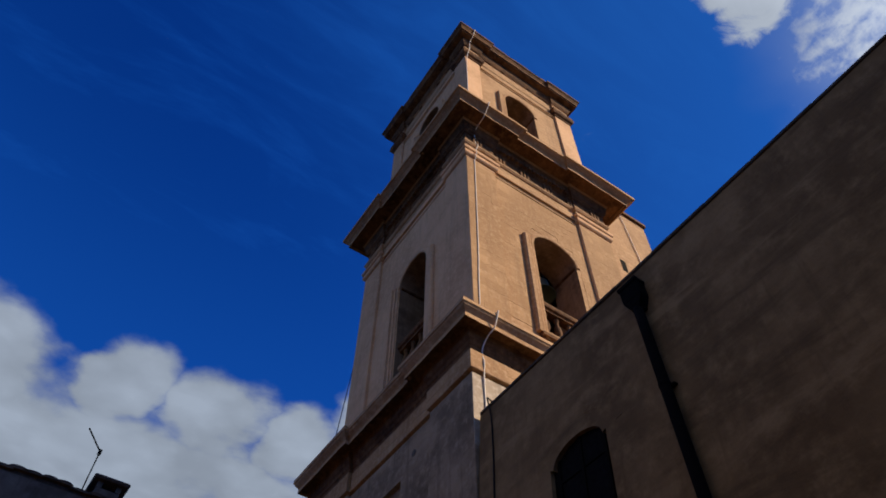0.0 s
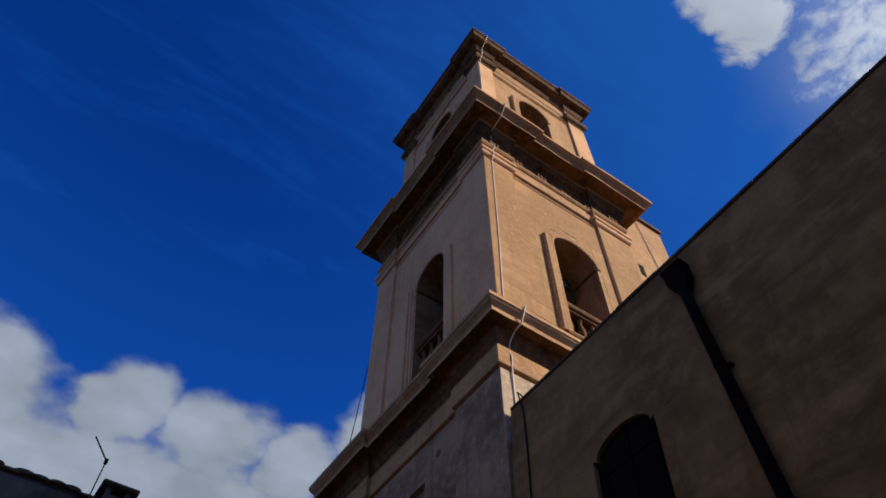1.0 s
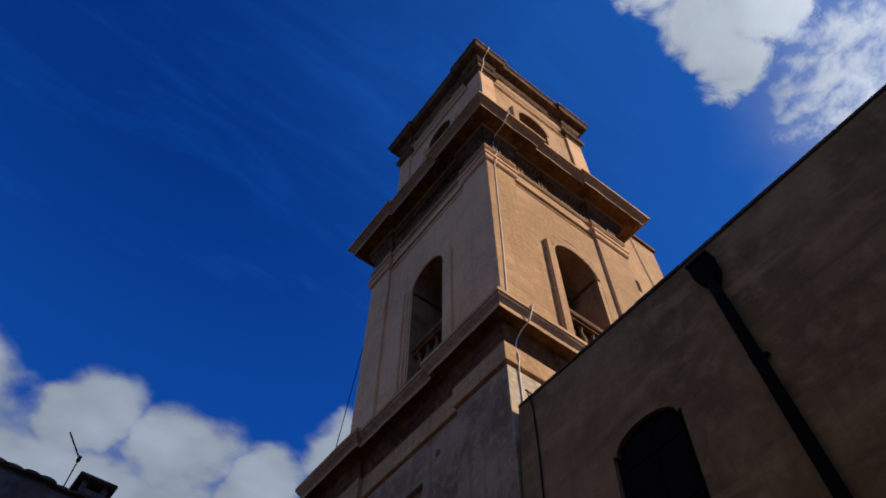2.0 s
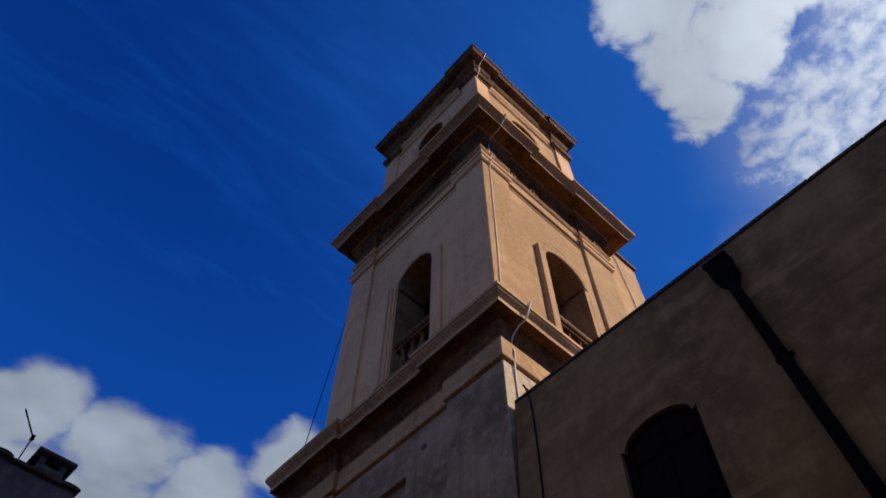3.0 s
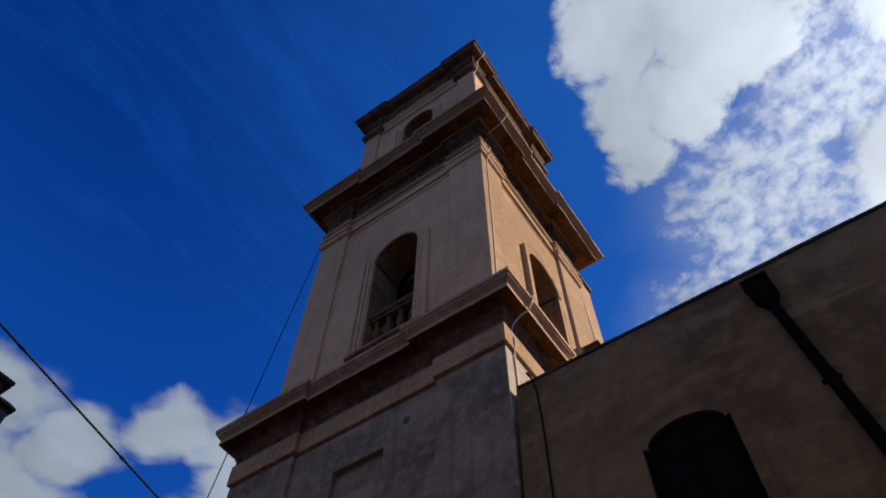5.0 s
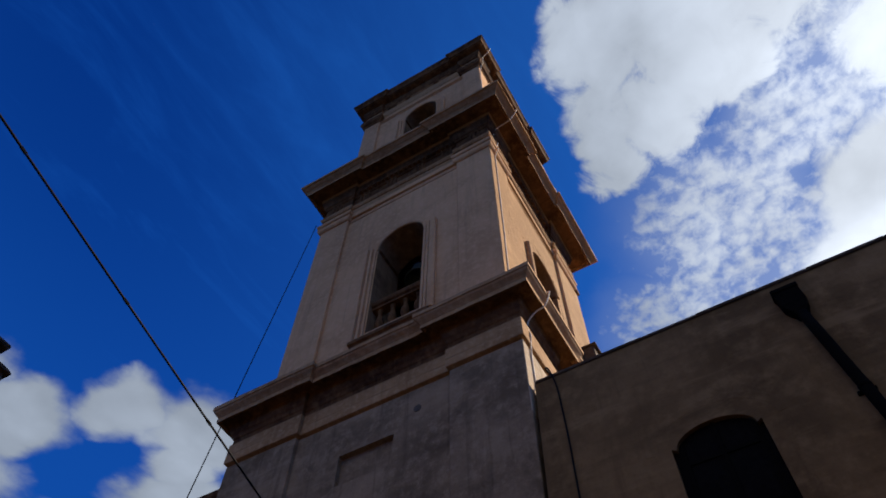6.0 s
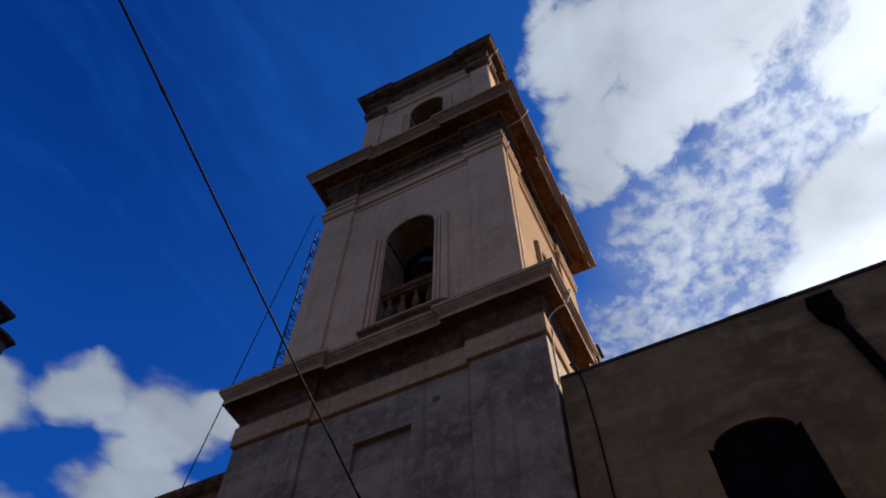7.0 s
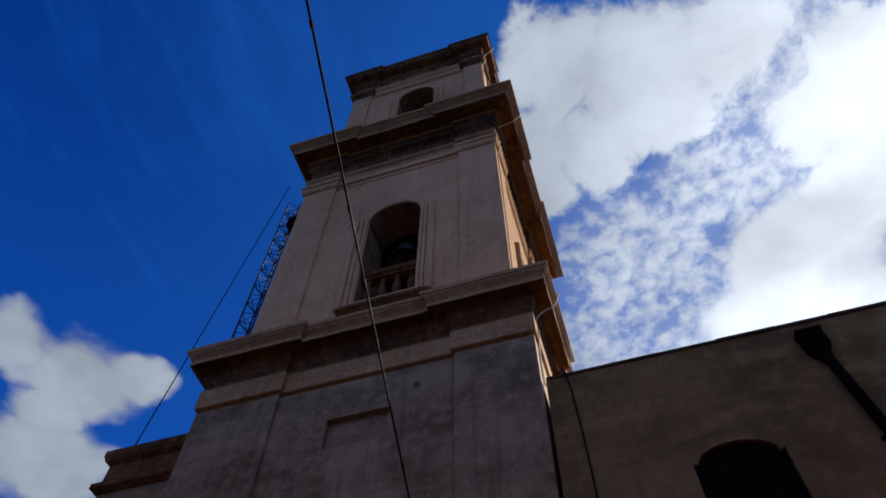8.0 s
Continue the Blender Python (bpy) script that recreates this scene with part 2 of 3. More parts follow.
OCHRE = surface("ochre_bounce_wall", (0.20, 0.122, 0.065), (0.14, 0.085, 0.045), (0.25, 0.155, 0.085), grain=4, bump=0.4, streaks=0.3)
ROOF_TONE = surface("unseen_roof", (0.085, 0.075, 0.066), (0.055, 0.05, 0.045), (0.12, 0.105, 0.095), grain=6, bump=0.3)
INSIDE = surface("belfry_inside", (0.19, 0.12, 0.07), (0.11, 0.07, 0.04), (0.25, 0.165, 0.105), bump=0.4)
# wall stone darkened to put the shade inside the arches into its colour
REVEAL = surface("shaded_reveal_stone", (0.33, 0.20, 0.11), (0.19, 0.11, 0.058), (0.43, 0.28, 0.165), grain=6, patch=1.1, bump=0.5, streaks=0.4)
IRON = metal("black_iron", (0.006, 0.005, 0.0045), 0.95)
BRONZE = metal("green_bronze", (0.12, 0.16, 0.14), 0.6, 0.15, (0.17, 0.22, 0.19))
STEEL = metal("painted_mast_steel", (0.035, 0.05, 0.09), 0.55, 0.3)
WHITE_CABLE = metal("pale_cable_sheath", (0.82, 0.74, 0.62), 0.7, 0.0, (0.66, 0.57, 0.45))
BLACK_CABLE = metal("black_cable_sheath", (0.012, 0.012, 0.014), 0.6)
DARK_WOOD = metal("dark_window_wood", (0.006, 0.005, 0.004), 0.9)
GLASS = metal("dark_window_glass", (0.006, 0.005, 0.005), 0.8)


# ---- building helpers ----
def box(bm, x0, x1, y0, y1, z0, z1):
    v = [bm.verts.new(p) for p in ((x0, y0, z0), (x1, y0, z0), (x1, y1, z0), (x0, y1, z0), (x0, y0, z1), (x1, y0, z1), (x1, y1, z1), (x0, y1, z1))]
    for f in ((3, 2, 1, 0), (4, 5, 6, 7), (0, 1, 5, 4), (1, 2, 6, 5), (2, 3, 7, 6), (3, 0, 4, 7)):
        bm.faces.new([v[i] for i in f])
    return bm


def bevelled(bm, width):
    bmesh.ops.bevel(bm, geom=list(bm.edges), offset=width, segments=1, affect="EDGES")
    return bm


def link(name, bm, material, parent=None, label=""):
    me = bpy.data.meshes.new(name)
    bm.normal_update()
    bm.to_mesh(me)
    bm.free()
    me.materials.append(material)
    ob = new(name, me)
    if parent is not None:
        ob.parent = parent
    if label:
        ob["label"] = label
    return ob


def part(name, bm, material, parent, label=""):
    return link(name, bm, material, parent, label)


def empty(name, at=(0, 0, 0)):
    ob = new(name)
    ob.location = at
    return ob


def rings(bm, loops, cap_start=True, cap_end=True):
    made = [[bm.verts.new(p) for p in loop] for loop in loops]
    n = len(loops[0])
    for a, b in zip(made, made[1:]):
        for i in range(n):
            bm.faces.new((a[i], a[(i + 1) % n], b[(i + 1) % n], b[i]))
    if cap_start:
        bm.faces.new(made[0][::-1])
    if cap_end:
        bm.faces.new(made[-1])
    return bm


def lathe(profile, sides=16):
    """Turned shape from (radius, height) rows."""
    return rings(bmesh.new(), [[(r * math.cos(2 * math.pi * i / sides), r * math.sin(2 * math.pi * i / sides), z) for i in range(sides)] for r, z in profile])


def tube(bm, a, b, r, sides=8):
    a, b = Vector(a), Vector(b)
    q = (b - a).to_track_quat("Z", "Y").to_matrix()
    ring = [q @ Vector((r * math.cos(2 * math.pi * i / sides), r * math.sin(2 * math.pi * i / sides), 0)) for i in range(sides)]
    return rings(bm, [[a + v for v in ring], [b + v for v in ring]])


def cable(name, points, radius, material, label, category="cable", parent=None):
    cu = bpy.data.curves.new(name, "CURVE")
    cu.dimensions, cu.bevel_depth, cu.bevel_resolution, cu.use_fill_caps = "3D", radius, 2, True
    sp = cu.splines.new("POLY")
    sp.points.add(len(points) - 1)
    for q, p in zip(sp.points, points):
        q.co = (*p, 1)
    cu.materials.append(material)
    ob = new(name, cu)
    if parent is None:
        tagged(ob, label, category)
    else:
        ob.parent = parent
    return ob


def smooth(points, steps=8):
    """A soft line through the points."""
    pts = [Vector(p) for p in points]
    pts = [pts[0] * 2 - pts[1]] + pts + [pts[-1] * 2 - pts[-2]]
    out = []
    for p0, p1, p2, p3 in zip(pts, pts[1:], pts[2:], pts[3:]):
        for k in range(steps):
            t = k / steps
            out.append(0.5 * (2 * p1 + (p2 - p0) * t + (2 * p0 - 5 * p1 + 4 * p2 - p3) * t * t + (3 * p1 - p0 - 3 * p2 + p3) * t ** 3))
    return out + [pts[-2]]


def side_matrix(side, x0, x1, y0, y1):
    """Local u along a side (left to right seen from outside), v into the wall, z up; origin at the middle of the side."""
    cx, cy = (x0 + x1) / 2, (y0 + y1) / 2
    return {"S": Matrix.Translation((cx, y0, 0)), "W": Matrix.Translation((x0, cy, 0)) @ Matrix.Rotation(-math.pi / 2, 4, "Z"),
            "N": Matrix.Translation((cx, y1, 0)) @ Matrix.Rotation(math.pi, 4, "Z"), "E": Matrix.Translation((x1, cy, 0)) @ Matrix.Rotation(math.pi / 2, 4, "Z")}[side]


def arch_line(uc, half, spring, rise, steps=20):
    return [(uc - half * math.cos(math.pi * k / steps), spring + rise * math.sin(math.pi * k / steps)) for k in range(steps + 1)]


def extruded(poly, a, b, axis):
    """A closed outline pushed from a to b along an axis: outline rows are the two other coordinates."""
    put = {"z": lambda p, t: (p[0], p[1], t), "x": lambda p, t: (t, p[0], p[1])}[axis]
    bm = rings(bmesh.new(), [[put(p, a) for p in poly], [put(p, b) for p in poly]])
    bmesh.ops.recalc_face_normals(bm, faces=bm.faces)
    return bm


def arched_wall(u0, u1, z0, z1, uc, half, sill, spring, rise, thick, ears=0.0):
    """A wall slab with a round-headed opening through it; ears: how far the jambs step out below the arch."""
    bm = bmesh.new()
    line = arch_line(uc, half - ears, spring - ears * 0.5, rise)
    if ears:
        line = [(uc - half, spring)] + line + [(uc + half, spring)]
    for v, flip in ((0, False), (thick, True)):
        quads = [[(u0, z0), (uc - half, z0), (uc - half, spring), (u0, spring)], [(uc + half, z0), (u1, z0), (u1, spring), (uc + half, spring)],
                 [(uc - half, z0), (uc + half, z0), (uc + half, sill), (uc - half, sill)],
                 [(u0, spring), (uc - half, spring), (uc - half, z1), (u0, z1)], [(uc + half, spring), (u1, spring), (u1, z1), (uc + half, z1)]]
        quads += [[a, b, (b[0], z1), (a[0], z1)] for a, b in zip(line, line[1:])]
        for q in quads:
            f = [bm.verts.new((u, v, z)) for u, z in q]
            bm.faces.new(f[::-1] if flip else f)
    inner = [(uc - half, sill)] + line + [(uc + half, sill)]
    for a, b in zip(inner, inner[1:] + inner[:1]):
        bm.faces.new([bm.verts.new(p) for p in ((a[0], 0, a[1]), (a[0], thick, a[1]), (b[0], thick, b[1]), (b[0], 0, b[1]))])
    outer = [(u0, z0), (u1, z0), (u1, z1), (u0, z1)]
    for a, b in zip(outer, outer[1:] + outer[:1]):
        bm.faces.new([bm.verts.new(p) for p in ((a[0], 0, a[1]), (b[0], 0, b[1]), (b[0], thick, b[1]), (a[0], thick, a[1]))][::-1])
    bmesh.ops.remove_doubles(bm, verts=bm.verts, dist=0.0005)
    bmesh.ops.recalc_face_normals(bm, faces=bm.faces)
    return bm


def band_along(points, profile):
    """A moulding: profile rows (offset outwards from the line, height off the wall) swept along a line in the u-z plane, wall at v = 0."""
    bm = bmesh.new()
    loops = []
    for k, (u, z) in enumerate(points):
        a, b = points[max(k - 1, 0)], points[min(k + 1, len(points) - 1)]
        du, dz = b[0] - a[0], b[1] - a[1]
        ln = math.hypot(du, dz)
        nu, nz = -dz / ln, du / ln
        loops.append([(u + nu * o, -h, z + nz * o) for o, h in profile])
    rings(bm, loops)
    bmesh.ops.recalc_face_normals(bm, faces=bm.faces)
    return bm


# ---- tower plan ----
CX, CY = 8.6, 10.8                    # middle of the tower


class Stage:
    def __init__(self, x, y, z, pier, pier_n, pier_e, recess, reach=(1.0, 1.0, 1.0, 1.0)):
        self.x0, self.x1, self.y0, self.y1, self.z0, self.z1 = *x, *y, *z
        self.a = (self.y1 - self.y0) / 2
        self.ex = self.x1 - self.x0 - 2 * self.a
        self.pier, self.pier_n, self.pier_e, self.recess = pier, pier_n, pier_e, recess   # northern piers along y, eastern piers along x
        self.reach = reach                # how far the eaves go out to the west, east, south and north


def stepped_ring(s, p, z):
    """The stage's outline with its corner piers standing forward, pushed out by p."""
    kw, ke, ks, kn = s.reach if p > 0.3 else (1, 1, 1, 1)
    x0, x1, y0, y1, d = s.x0 - p * kw, s.x1 + p * ke, s.y0 - p * ks, s.y1 + p * kn, s.recess
    a, b, c, e = s.x0 + s.pier + p, s.x1 - s.pier_e - p, s.y0 + s.pier + p, s.y1 - s.pier_n - p
    return [(x0, y0, z), (a, y0, z), (a, y0 + d, z), (b, y0 + d, z), (b, y0, z), (x1, y0, z), (x1, c, z), (x1 - d, c, z), (x1 - d, e, z), (x1, e, z),
            (x1, y1, z), (b, y1, z), (b, y1 - d, z), (a, y1 - d, z), (a, y1, z), (x0, y1, z), (x0, e, z), (x0 + d, e, z), (x0 + d, c, z), (x0, c, z)]


def moulding_round(s, profile):
    """Sweeps a profile round the stage, in short lengths with slightly worn, uneven edges."""
    loops = []
    base = stepped_ring(s, 0.0, 0.0)
    n = len(base)
    cuts = [max(1, round((Vector(base[(i + 1) % n]) - Vector(base[i])).length / 0.22)) for i in range(n)]
    for p, z in profile:
        ring = stepped_ring(s, p, z)
        loop = []
        for i in range(n):
            a, b = Vector(ring[i]), Vector(ring[(i + 1) % n])
            for k in range(cuts[i]):
                q = a.lerp(b, k / cuts[i])
                if p > 0.3:
                    w = noise.noise(q * 2.3) * 0.012 + noise.noise(q * 7.0) * 0.010
                    q = q + Vector((q.x - CX, q.y - CY, 0)).normalized() * w + Vector((0, 0, noise.noise(q * 5.0 + Vector((9, 0, 0))) * 0.012))
                loop.append(q)
        loops.append(loop)
    return rings(bmesh.new(), loops)


def square_moulding(hx, hy, profile):
    return rings(bmesh.new(), [[(-hx - p, -hy - p, z), (hx + p, -hy - p, z), (hx + p, hy + p, z), (-hx - p, hy + p, z)] for p, z in profile])


LOW = Stage((5.405, 11.93), (7.735, 13.86), (0.0, 10.40), 1.36, 1.60, 1.48, 0.09, (1.0, 1.0, 0.97, 0.72))
MID = Stage((5.74, 11.22), (8.03, 13.64), (11.7, 19.62), 1.03, 0.97, 1.28, 0.08, (1.0, 1.14, 1.03, 0.75))
TOP = Stage((6.03, 11.28), (8.185, 13.30), (21.5, 28.0), 0.70, 0.70, 0.80, 0.08)

# unseen ground, darkened to cut bounce onto the soffits
ground = link("ground", box(bmesh.new(), -1500, 1500, -1500, 1500, -0.5, 0), PAVING)
tagged(ground, "plain unseen ground of the square, kept very dark against bounce", "ground", kind="structure")

tower = tagged(empty("bell_tower", (CX, CY, 0)), "tall weathered tufa bell tower with three stages and heavy cornices", "bell tower")
TI = Matrix.Translation((-CX, -CY, 0))


def tower_part(name, bm, material, label="", m=None, parent=None):
    bm.transform(TI @ m if m is not None else TI)
    return part(name, bm, material, parent or tower, label)


def second_material(ob, material, z0, z1):
    """The plain frieze between two heights keeps the wall's own stone."""
    ob.data.materials.append(material)
    for f in ob.data.polygons:
        if z0 < f.center.z < z1:
            f.material_index = 1
    return ob


def piers(s, material, label=""):
    for x, w in ((s.x0, s.pier), (s.x1 - s.pier_e, s.pier_e)):
        for y, wy in ((s.y0, s.pier), (s.y1 - s.pier_n, s.pier_n)):
            bm = box(bmesh.new(), x, x + w, y, y + wy, s.z0, s.z1)
            tower_part("corner_pier", bevelled(bm, 0.012), material, label)


def bay_span(s, side):
    """The stretch between the piers on a side, in the side's own u."""
    if side in "WE":
        north, south = s.a - s.pier_n, s.a - s.pier
        return (-north, south) if side == "W" else (-south, north)
    west, east = s.a + s.ex / 2 - s.pier, s.a + s.ex / 2 - s.pier_e
    return (-west, east) if side == "S" else (-east, west)


def plain_bay(s, side, material):
    m = side_matrix(side, s.x0, s.x1, s.y0, s.y1)
    u0, u1 = bay_span(s, side)
    tower_part("bay_wall", box(bmesh.new(), u0, u1, s.recess, s.recess + 0.5, s.z0, s.z1), material, "", m)


def arched_bay(s, side, material, half, sill, spring, rise, uc=0.0, strips=(-1, 1)):
    m = side_matrix(side, s.x0, s.x1, s.y0, s.y1)
    u0, u1 = bay_span(s, side)
    face = m @ Matrix.Translation((0, s.recess, 0))
    bay = tower_part("bay_wall", arched_wall(u0, u1, s.z0, s.z1, uc, half, sill, spring, rise, 0.95), material, "", face)
    bay.data.materials.append(REVEAL)
    back = (TI @ face).inverted()
    for f in bay.data.polygons:
        q = back @ f.center
        if 0.1 < q.y < 0.9 and abs(q.x - uc) < half + 0.01 and sill - 0.01 < q.z < s.z1 - 0.5:
            f.material_index = 1           # reveal and vault get the darker colour that holds their shade
    # moulded jamb strips that stop at the spring, and a thin archivolt
    for sgn in (-1, 1):
        e = uc + sgn * half
        rows = ((0.03, 0.004), (0.03, -0.045), (0.09, -0.045), (0.10, -0.012), (0.125, -0.012), (0.135, -0.075), (0.20, -0.075), (0.21, -0.03), (0.24, -0.03), (0.25, -0.115), (0.35, -0.115), (0.39, -0.075), (0.39, 0.004))
        bm = extruded([(e + sgn * o, v) for o, v in rows], sill - 0.25, spring + 0.12, "z")
        if sgn in strips:
            tower_part("jamb_moulding", bm, material, "", face)
        else:
            bm.free()
        imp = extruded([(e + 0.02 * sgn, spring - 0.02), (e - 0.035 * sgn, spring - 0.01), (e - 0.05 * sgn, spring + 0.03), (e - 0.04 * sgn, spring + 0.06), (e + 0.02 * sgn, spring + 0.06)], 0.03, 0.93, "z")
        imp.transform(Matrix(((1, 0, 0, 0), (0, 0, 1, 0), (0, 1, 0, 0), (0, 0, 0, 1))))
        bmesh.ops.reverse_faces(imp, faces=imp.faces)
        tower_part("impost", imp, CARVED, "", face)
    tower_part("archivolt", band_along(arch_line(uc, half, spring, rise, 28), [(0.0, 0.0), (0.0, 0.03), (0.05, 0.045), (0.11, 0.03), (0.13, 0.0)]), material, "", face)
    return face


# lowest stage
piers(LOW, GREY)
for side in "NES":
    plain_bay(LOW, side, GREY)
m = side_matrix("W", LOW.x0, LOW.x1, LOW.y0, LOW.y1)
d = LOW.recess
b0, b1 = bay_span(LOW, "W")
PANEL = (-0.465, 0.615, 8.95, 9.58)      # blind recessed panel: u0, u1, z0, z1
bm = rings(bmesh.new(), [[(u0, d + v, z0), (u1, d + v, z0), (u1, d + v, z1), (u0, d + v, z1)] for u0, u1, z0, z1, v in
                         ((b0, b1, 0, LOW.z1, 0.7), (b0, b1, 0, LOW.z1, 0.0), (*PANEL, 0.0), (*PANEL, 0.105))], True, True)
bmesh.ops.recalc_face_normals(bm, faces=bm.faces)
tower_part("bay_wall", bm, GREY, "", m)
# flat disc on the wall, dark in place of the putlog hole's shade
tower_part("putlog_disc", lathe([(0.075, 0.0), (0.075, 0.006)], 10), HOUSE, "small dark disc standing for a shaded round hole", m @ Matrix.Translation((1.05, d - 0.003, 9.93)) @ Matrix.Rotation(math.pi / 2, 4, "X"))
# limewashed south face above the church roof
tower_part("limewash_patch", box(bmesh.new(), LOW.x0 + 0.004, LOW.x0 + LOW.pier, LOW.y0 - 0.006, LOW.y0 + 0.05, 8.8, 10.385), WHITE, "pale limewashed patch")

LOW_CORNICE = [(-0.3, 10.38), (-0.045, 10.385), (-0.045, 10.45), (0.04, 10.465), (0.05, 10.48), (0.05, 10.92), (0.02, 10.95), (0.02, 11.05),
               (0.045, 11.08), (0.06, 11.15), (0.09, 11.19), (0.11, 11.26), (0.13, 11.40), (0.33, 11.425), (0.345, 11.335), (0.38, 11.34), (0.38, 11.435), (0.37, 11.455),
               (0.40, 11.50), (0.455, 11.56), (0.47, 11.60), (0.49, 11.61), (0.49, 11.70), (0.42, 11.745), (-0.34, 11.84)]
low_cornice = second_material(tower_part("cornice", moulding_round(LOW, LOW_CORNICE), CARVED, "stained stone cornice with shade coloured into its deep soffit"), STONE, 10.0, 10.94)
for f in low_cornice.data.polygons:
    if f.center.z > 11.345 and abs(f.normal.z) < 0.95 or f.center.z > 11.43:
        f.material_index = 1               # crowning fillets take the paler stone; the soffit's shade stays in the dark one

# belfry stage
piers(MID, PLASTER)
for side in "NE":
    plain_bay(MID, side, PLASTER)
WEST2 = arched_bay(MID, "W", PLASTER, 0.675, 13.30, 16.66, 0.62, 0.095)
SOUTH2 = arched_bay(MID, "S", STONE, 0.75, 13.30, 16.70, 0.62, 0.19, (-1,))
CAPITAL2 = [(-0.2, 19.17), (-0.02, 19.18), (-0.02, 19.225), (0.04, 19.24), (0.075, 19.29), (0.09, 19.36), (0.08, 19.43), (0.06, 19.47), (0.10, 19.49), (0.115, 19.52), (0.115, 19.60), (-0.2, 19.63)]


def capitals(s, profile, material):
    for x, hx in ((s.x0 + s.pier / 2, s.pier / 2), (s.x1 - s.pier_e / 2, s.pier_e / 2)):
        for y, hy in ((s.y0 + s.pier / 2, s.pier / 2), (s.y1 - s.pier_n / 2, s.pier_n / 2)):
            ob = part("capital", square_moulding(hx, hy, profile), material, tower)
            ob.location = (x - CX, y - CY, 0)


capitals(MID, CAPITAL2, PLASTER)
MID_CORNICE = [(-0.4, 19.58), (-0.02, 19.60), (0.015, 19.63), (0.015, 19.90), (0.05, 19.915), (0.075, 19.97), (0.085, 19.98), (0.085, 20.05), (0.0, 20.08), (0.0, 20.60),
               (0.04, 20.62), (0.05, 20.68), (0.09, 20.72), (0.11, 20.84), (0.14, 20.95), (0.16, 21.06), (0.19, 21.18), (0.53, 21.20), (0.548, 21.095), (0.60, 21.10), (0.60, 21.19), (0.585, 21.21),
               (0.62, 21.27), (0.70, 21.35), (0.755, 21.41), (0.80, 21.42), (0.80, 21.53), (0.74, 21.58), (-0.36, 21.72)]
mid_cornice = second_material(tower_part("cornice", moulding_round(MID, MID_CORNICE), CARVED, "broad stained stone cornice with shade coloured into its soffit"), STONE, 19.0, 20.06)
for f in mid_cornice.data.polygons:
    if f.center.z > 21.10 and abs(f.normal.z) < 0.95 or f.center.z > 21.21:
        f.material_index = 1               # paler weathered crown; soffit below keeps the tone darkened for shade
for side in "SW":
    v, span = MID.recess, bay_span(MID, side)
    m = side_matrix(side, MID.x0, MID.x1, MID.y0, MID.y1)
    for name, rows in (("architrave", ((0.05, 19.33), (-0.06, 19.335), (-0.068, 19.36), (-0.068, 19.50), (-0.05, 19.52), (-0.05, 19.575), (0.05, 19.58))),
                       ("bead", ((0.03, 19.10), (-0.02, 19.105), (-0.032, 19.14), (-0.02, 19.175), (0.03, 19.18)))):
        tower_part(name, extruded([(v + o, z) for o, z in rows], span[0] + 0.002, span[1] - 0.002, "x"), STONE if side == "S" else PLASTER, "", m)
dentils = []
for side in "SWNE":
    m = side_matrix(side, MID.x0, MID.x1, MID.y0, MID.y1)
    hw = MID.a + (MID.ex / 2 if side in "SN" else 0)
    n = 6
    for k in range(n):
        u = -hw + 0.42 + k * (2 * hw - 0.84) / (n - 1)
        v = 0.0 if k in (0, n - 1) else MID.recess
        comb = [(u - 0.18, v + 0.02)]
        for o in (-0.13, 0.0, 0.13):
            comb += [(u + o - 0.048, v - 0.012), (u + o - 0.036, v - 0.05), (u + o + 0.036, v - 0.05), (u + o + 0.048, v - 0.012)]
        bm = extruded(comb + [(u + 0.18, v + 0.02)], 20.10, 20.56, "z")
        tower_part("triglyph", bm, CARVED, "", m)
    b0, b1 = bay_span(MID, side)
    b0, b1 = b0 + 0.2, b1 - 0.2
    k = int((b1 - b0) / 0.16)
    for i in range(k):
        u = b0 + (i + 0.5) * (b1 - b0) / k
        if not dentils:
            dentils.append(part("dentil", box(bmesh.new(), -0.045, 0.045, -0.15, -0.03, 20.68, 20.82), CARVED, tower))
            ob = dentils[0]
        else:
            ob = new("dentil", dentils[0].data)
            ob.parent = tower
        ob.matrix_local = TI @ m @ Matrix.Translation((u, MID.recess, 0))

# top stage
piers(TOP, PLASTER)
for side in "NE":
    plain_bay(TOP, side, PLASTER)
WEST3 = arched_bay(TOP, "W", PLASTER, 0.66, 22.9, 26.25, 0.66, 0.03)
SOUTH3 = arched_bay(TOP, "S", STONE, 0.70, 22.9, 26.10, 0.66, -0.065, (-1,))
CAPITAL3 = [(-0.1, 27.56), (0.03, 27.58), (0.05, 27.66), (0.11, 27.72), (0.15, 27.82), (0.14, 27.92), (0.10, 27.97), (0.13, 28.0), (0.13, 28.06), (-0.1, 28.1)]
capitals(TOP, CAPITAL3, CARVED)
TOP_CORNICE = [(-0.4, 27.95), (0.0, 27.96), (0.03, 28.02), (0.03, 28.10), (0.0, 28.12), (0.0, 28.62), (0.05, 28.66), (0.10, 28.78), (0.13, 28.90), (0.14, 29.08), (0.33, 29.14),
               (0.335, 29.20), (0.38, 29.21), (0.38, 29.30), (0.43, 29.44), (0.475, 29.50), (0.475, 29.60), (0.44, 29.64), (-0.5, 29.80)]
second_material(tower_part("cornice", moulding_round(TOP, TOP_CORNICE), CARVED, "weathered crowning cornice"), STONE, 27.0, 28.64)
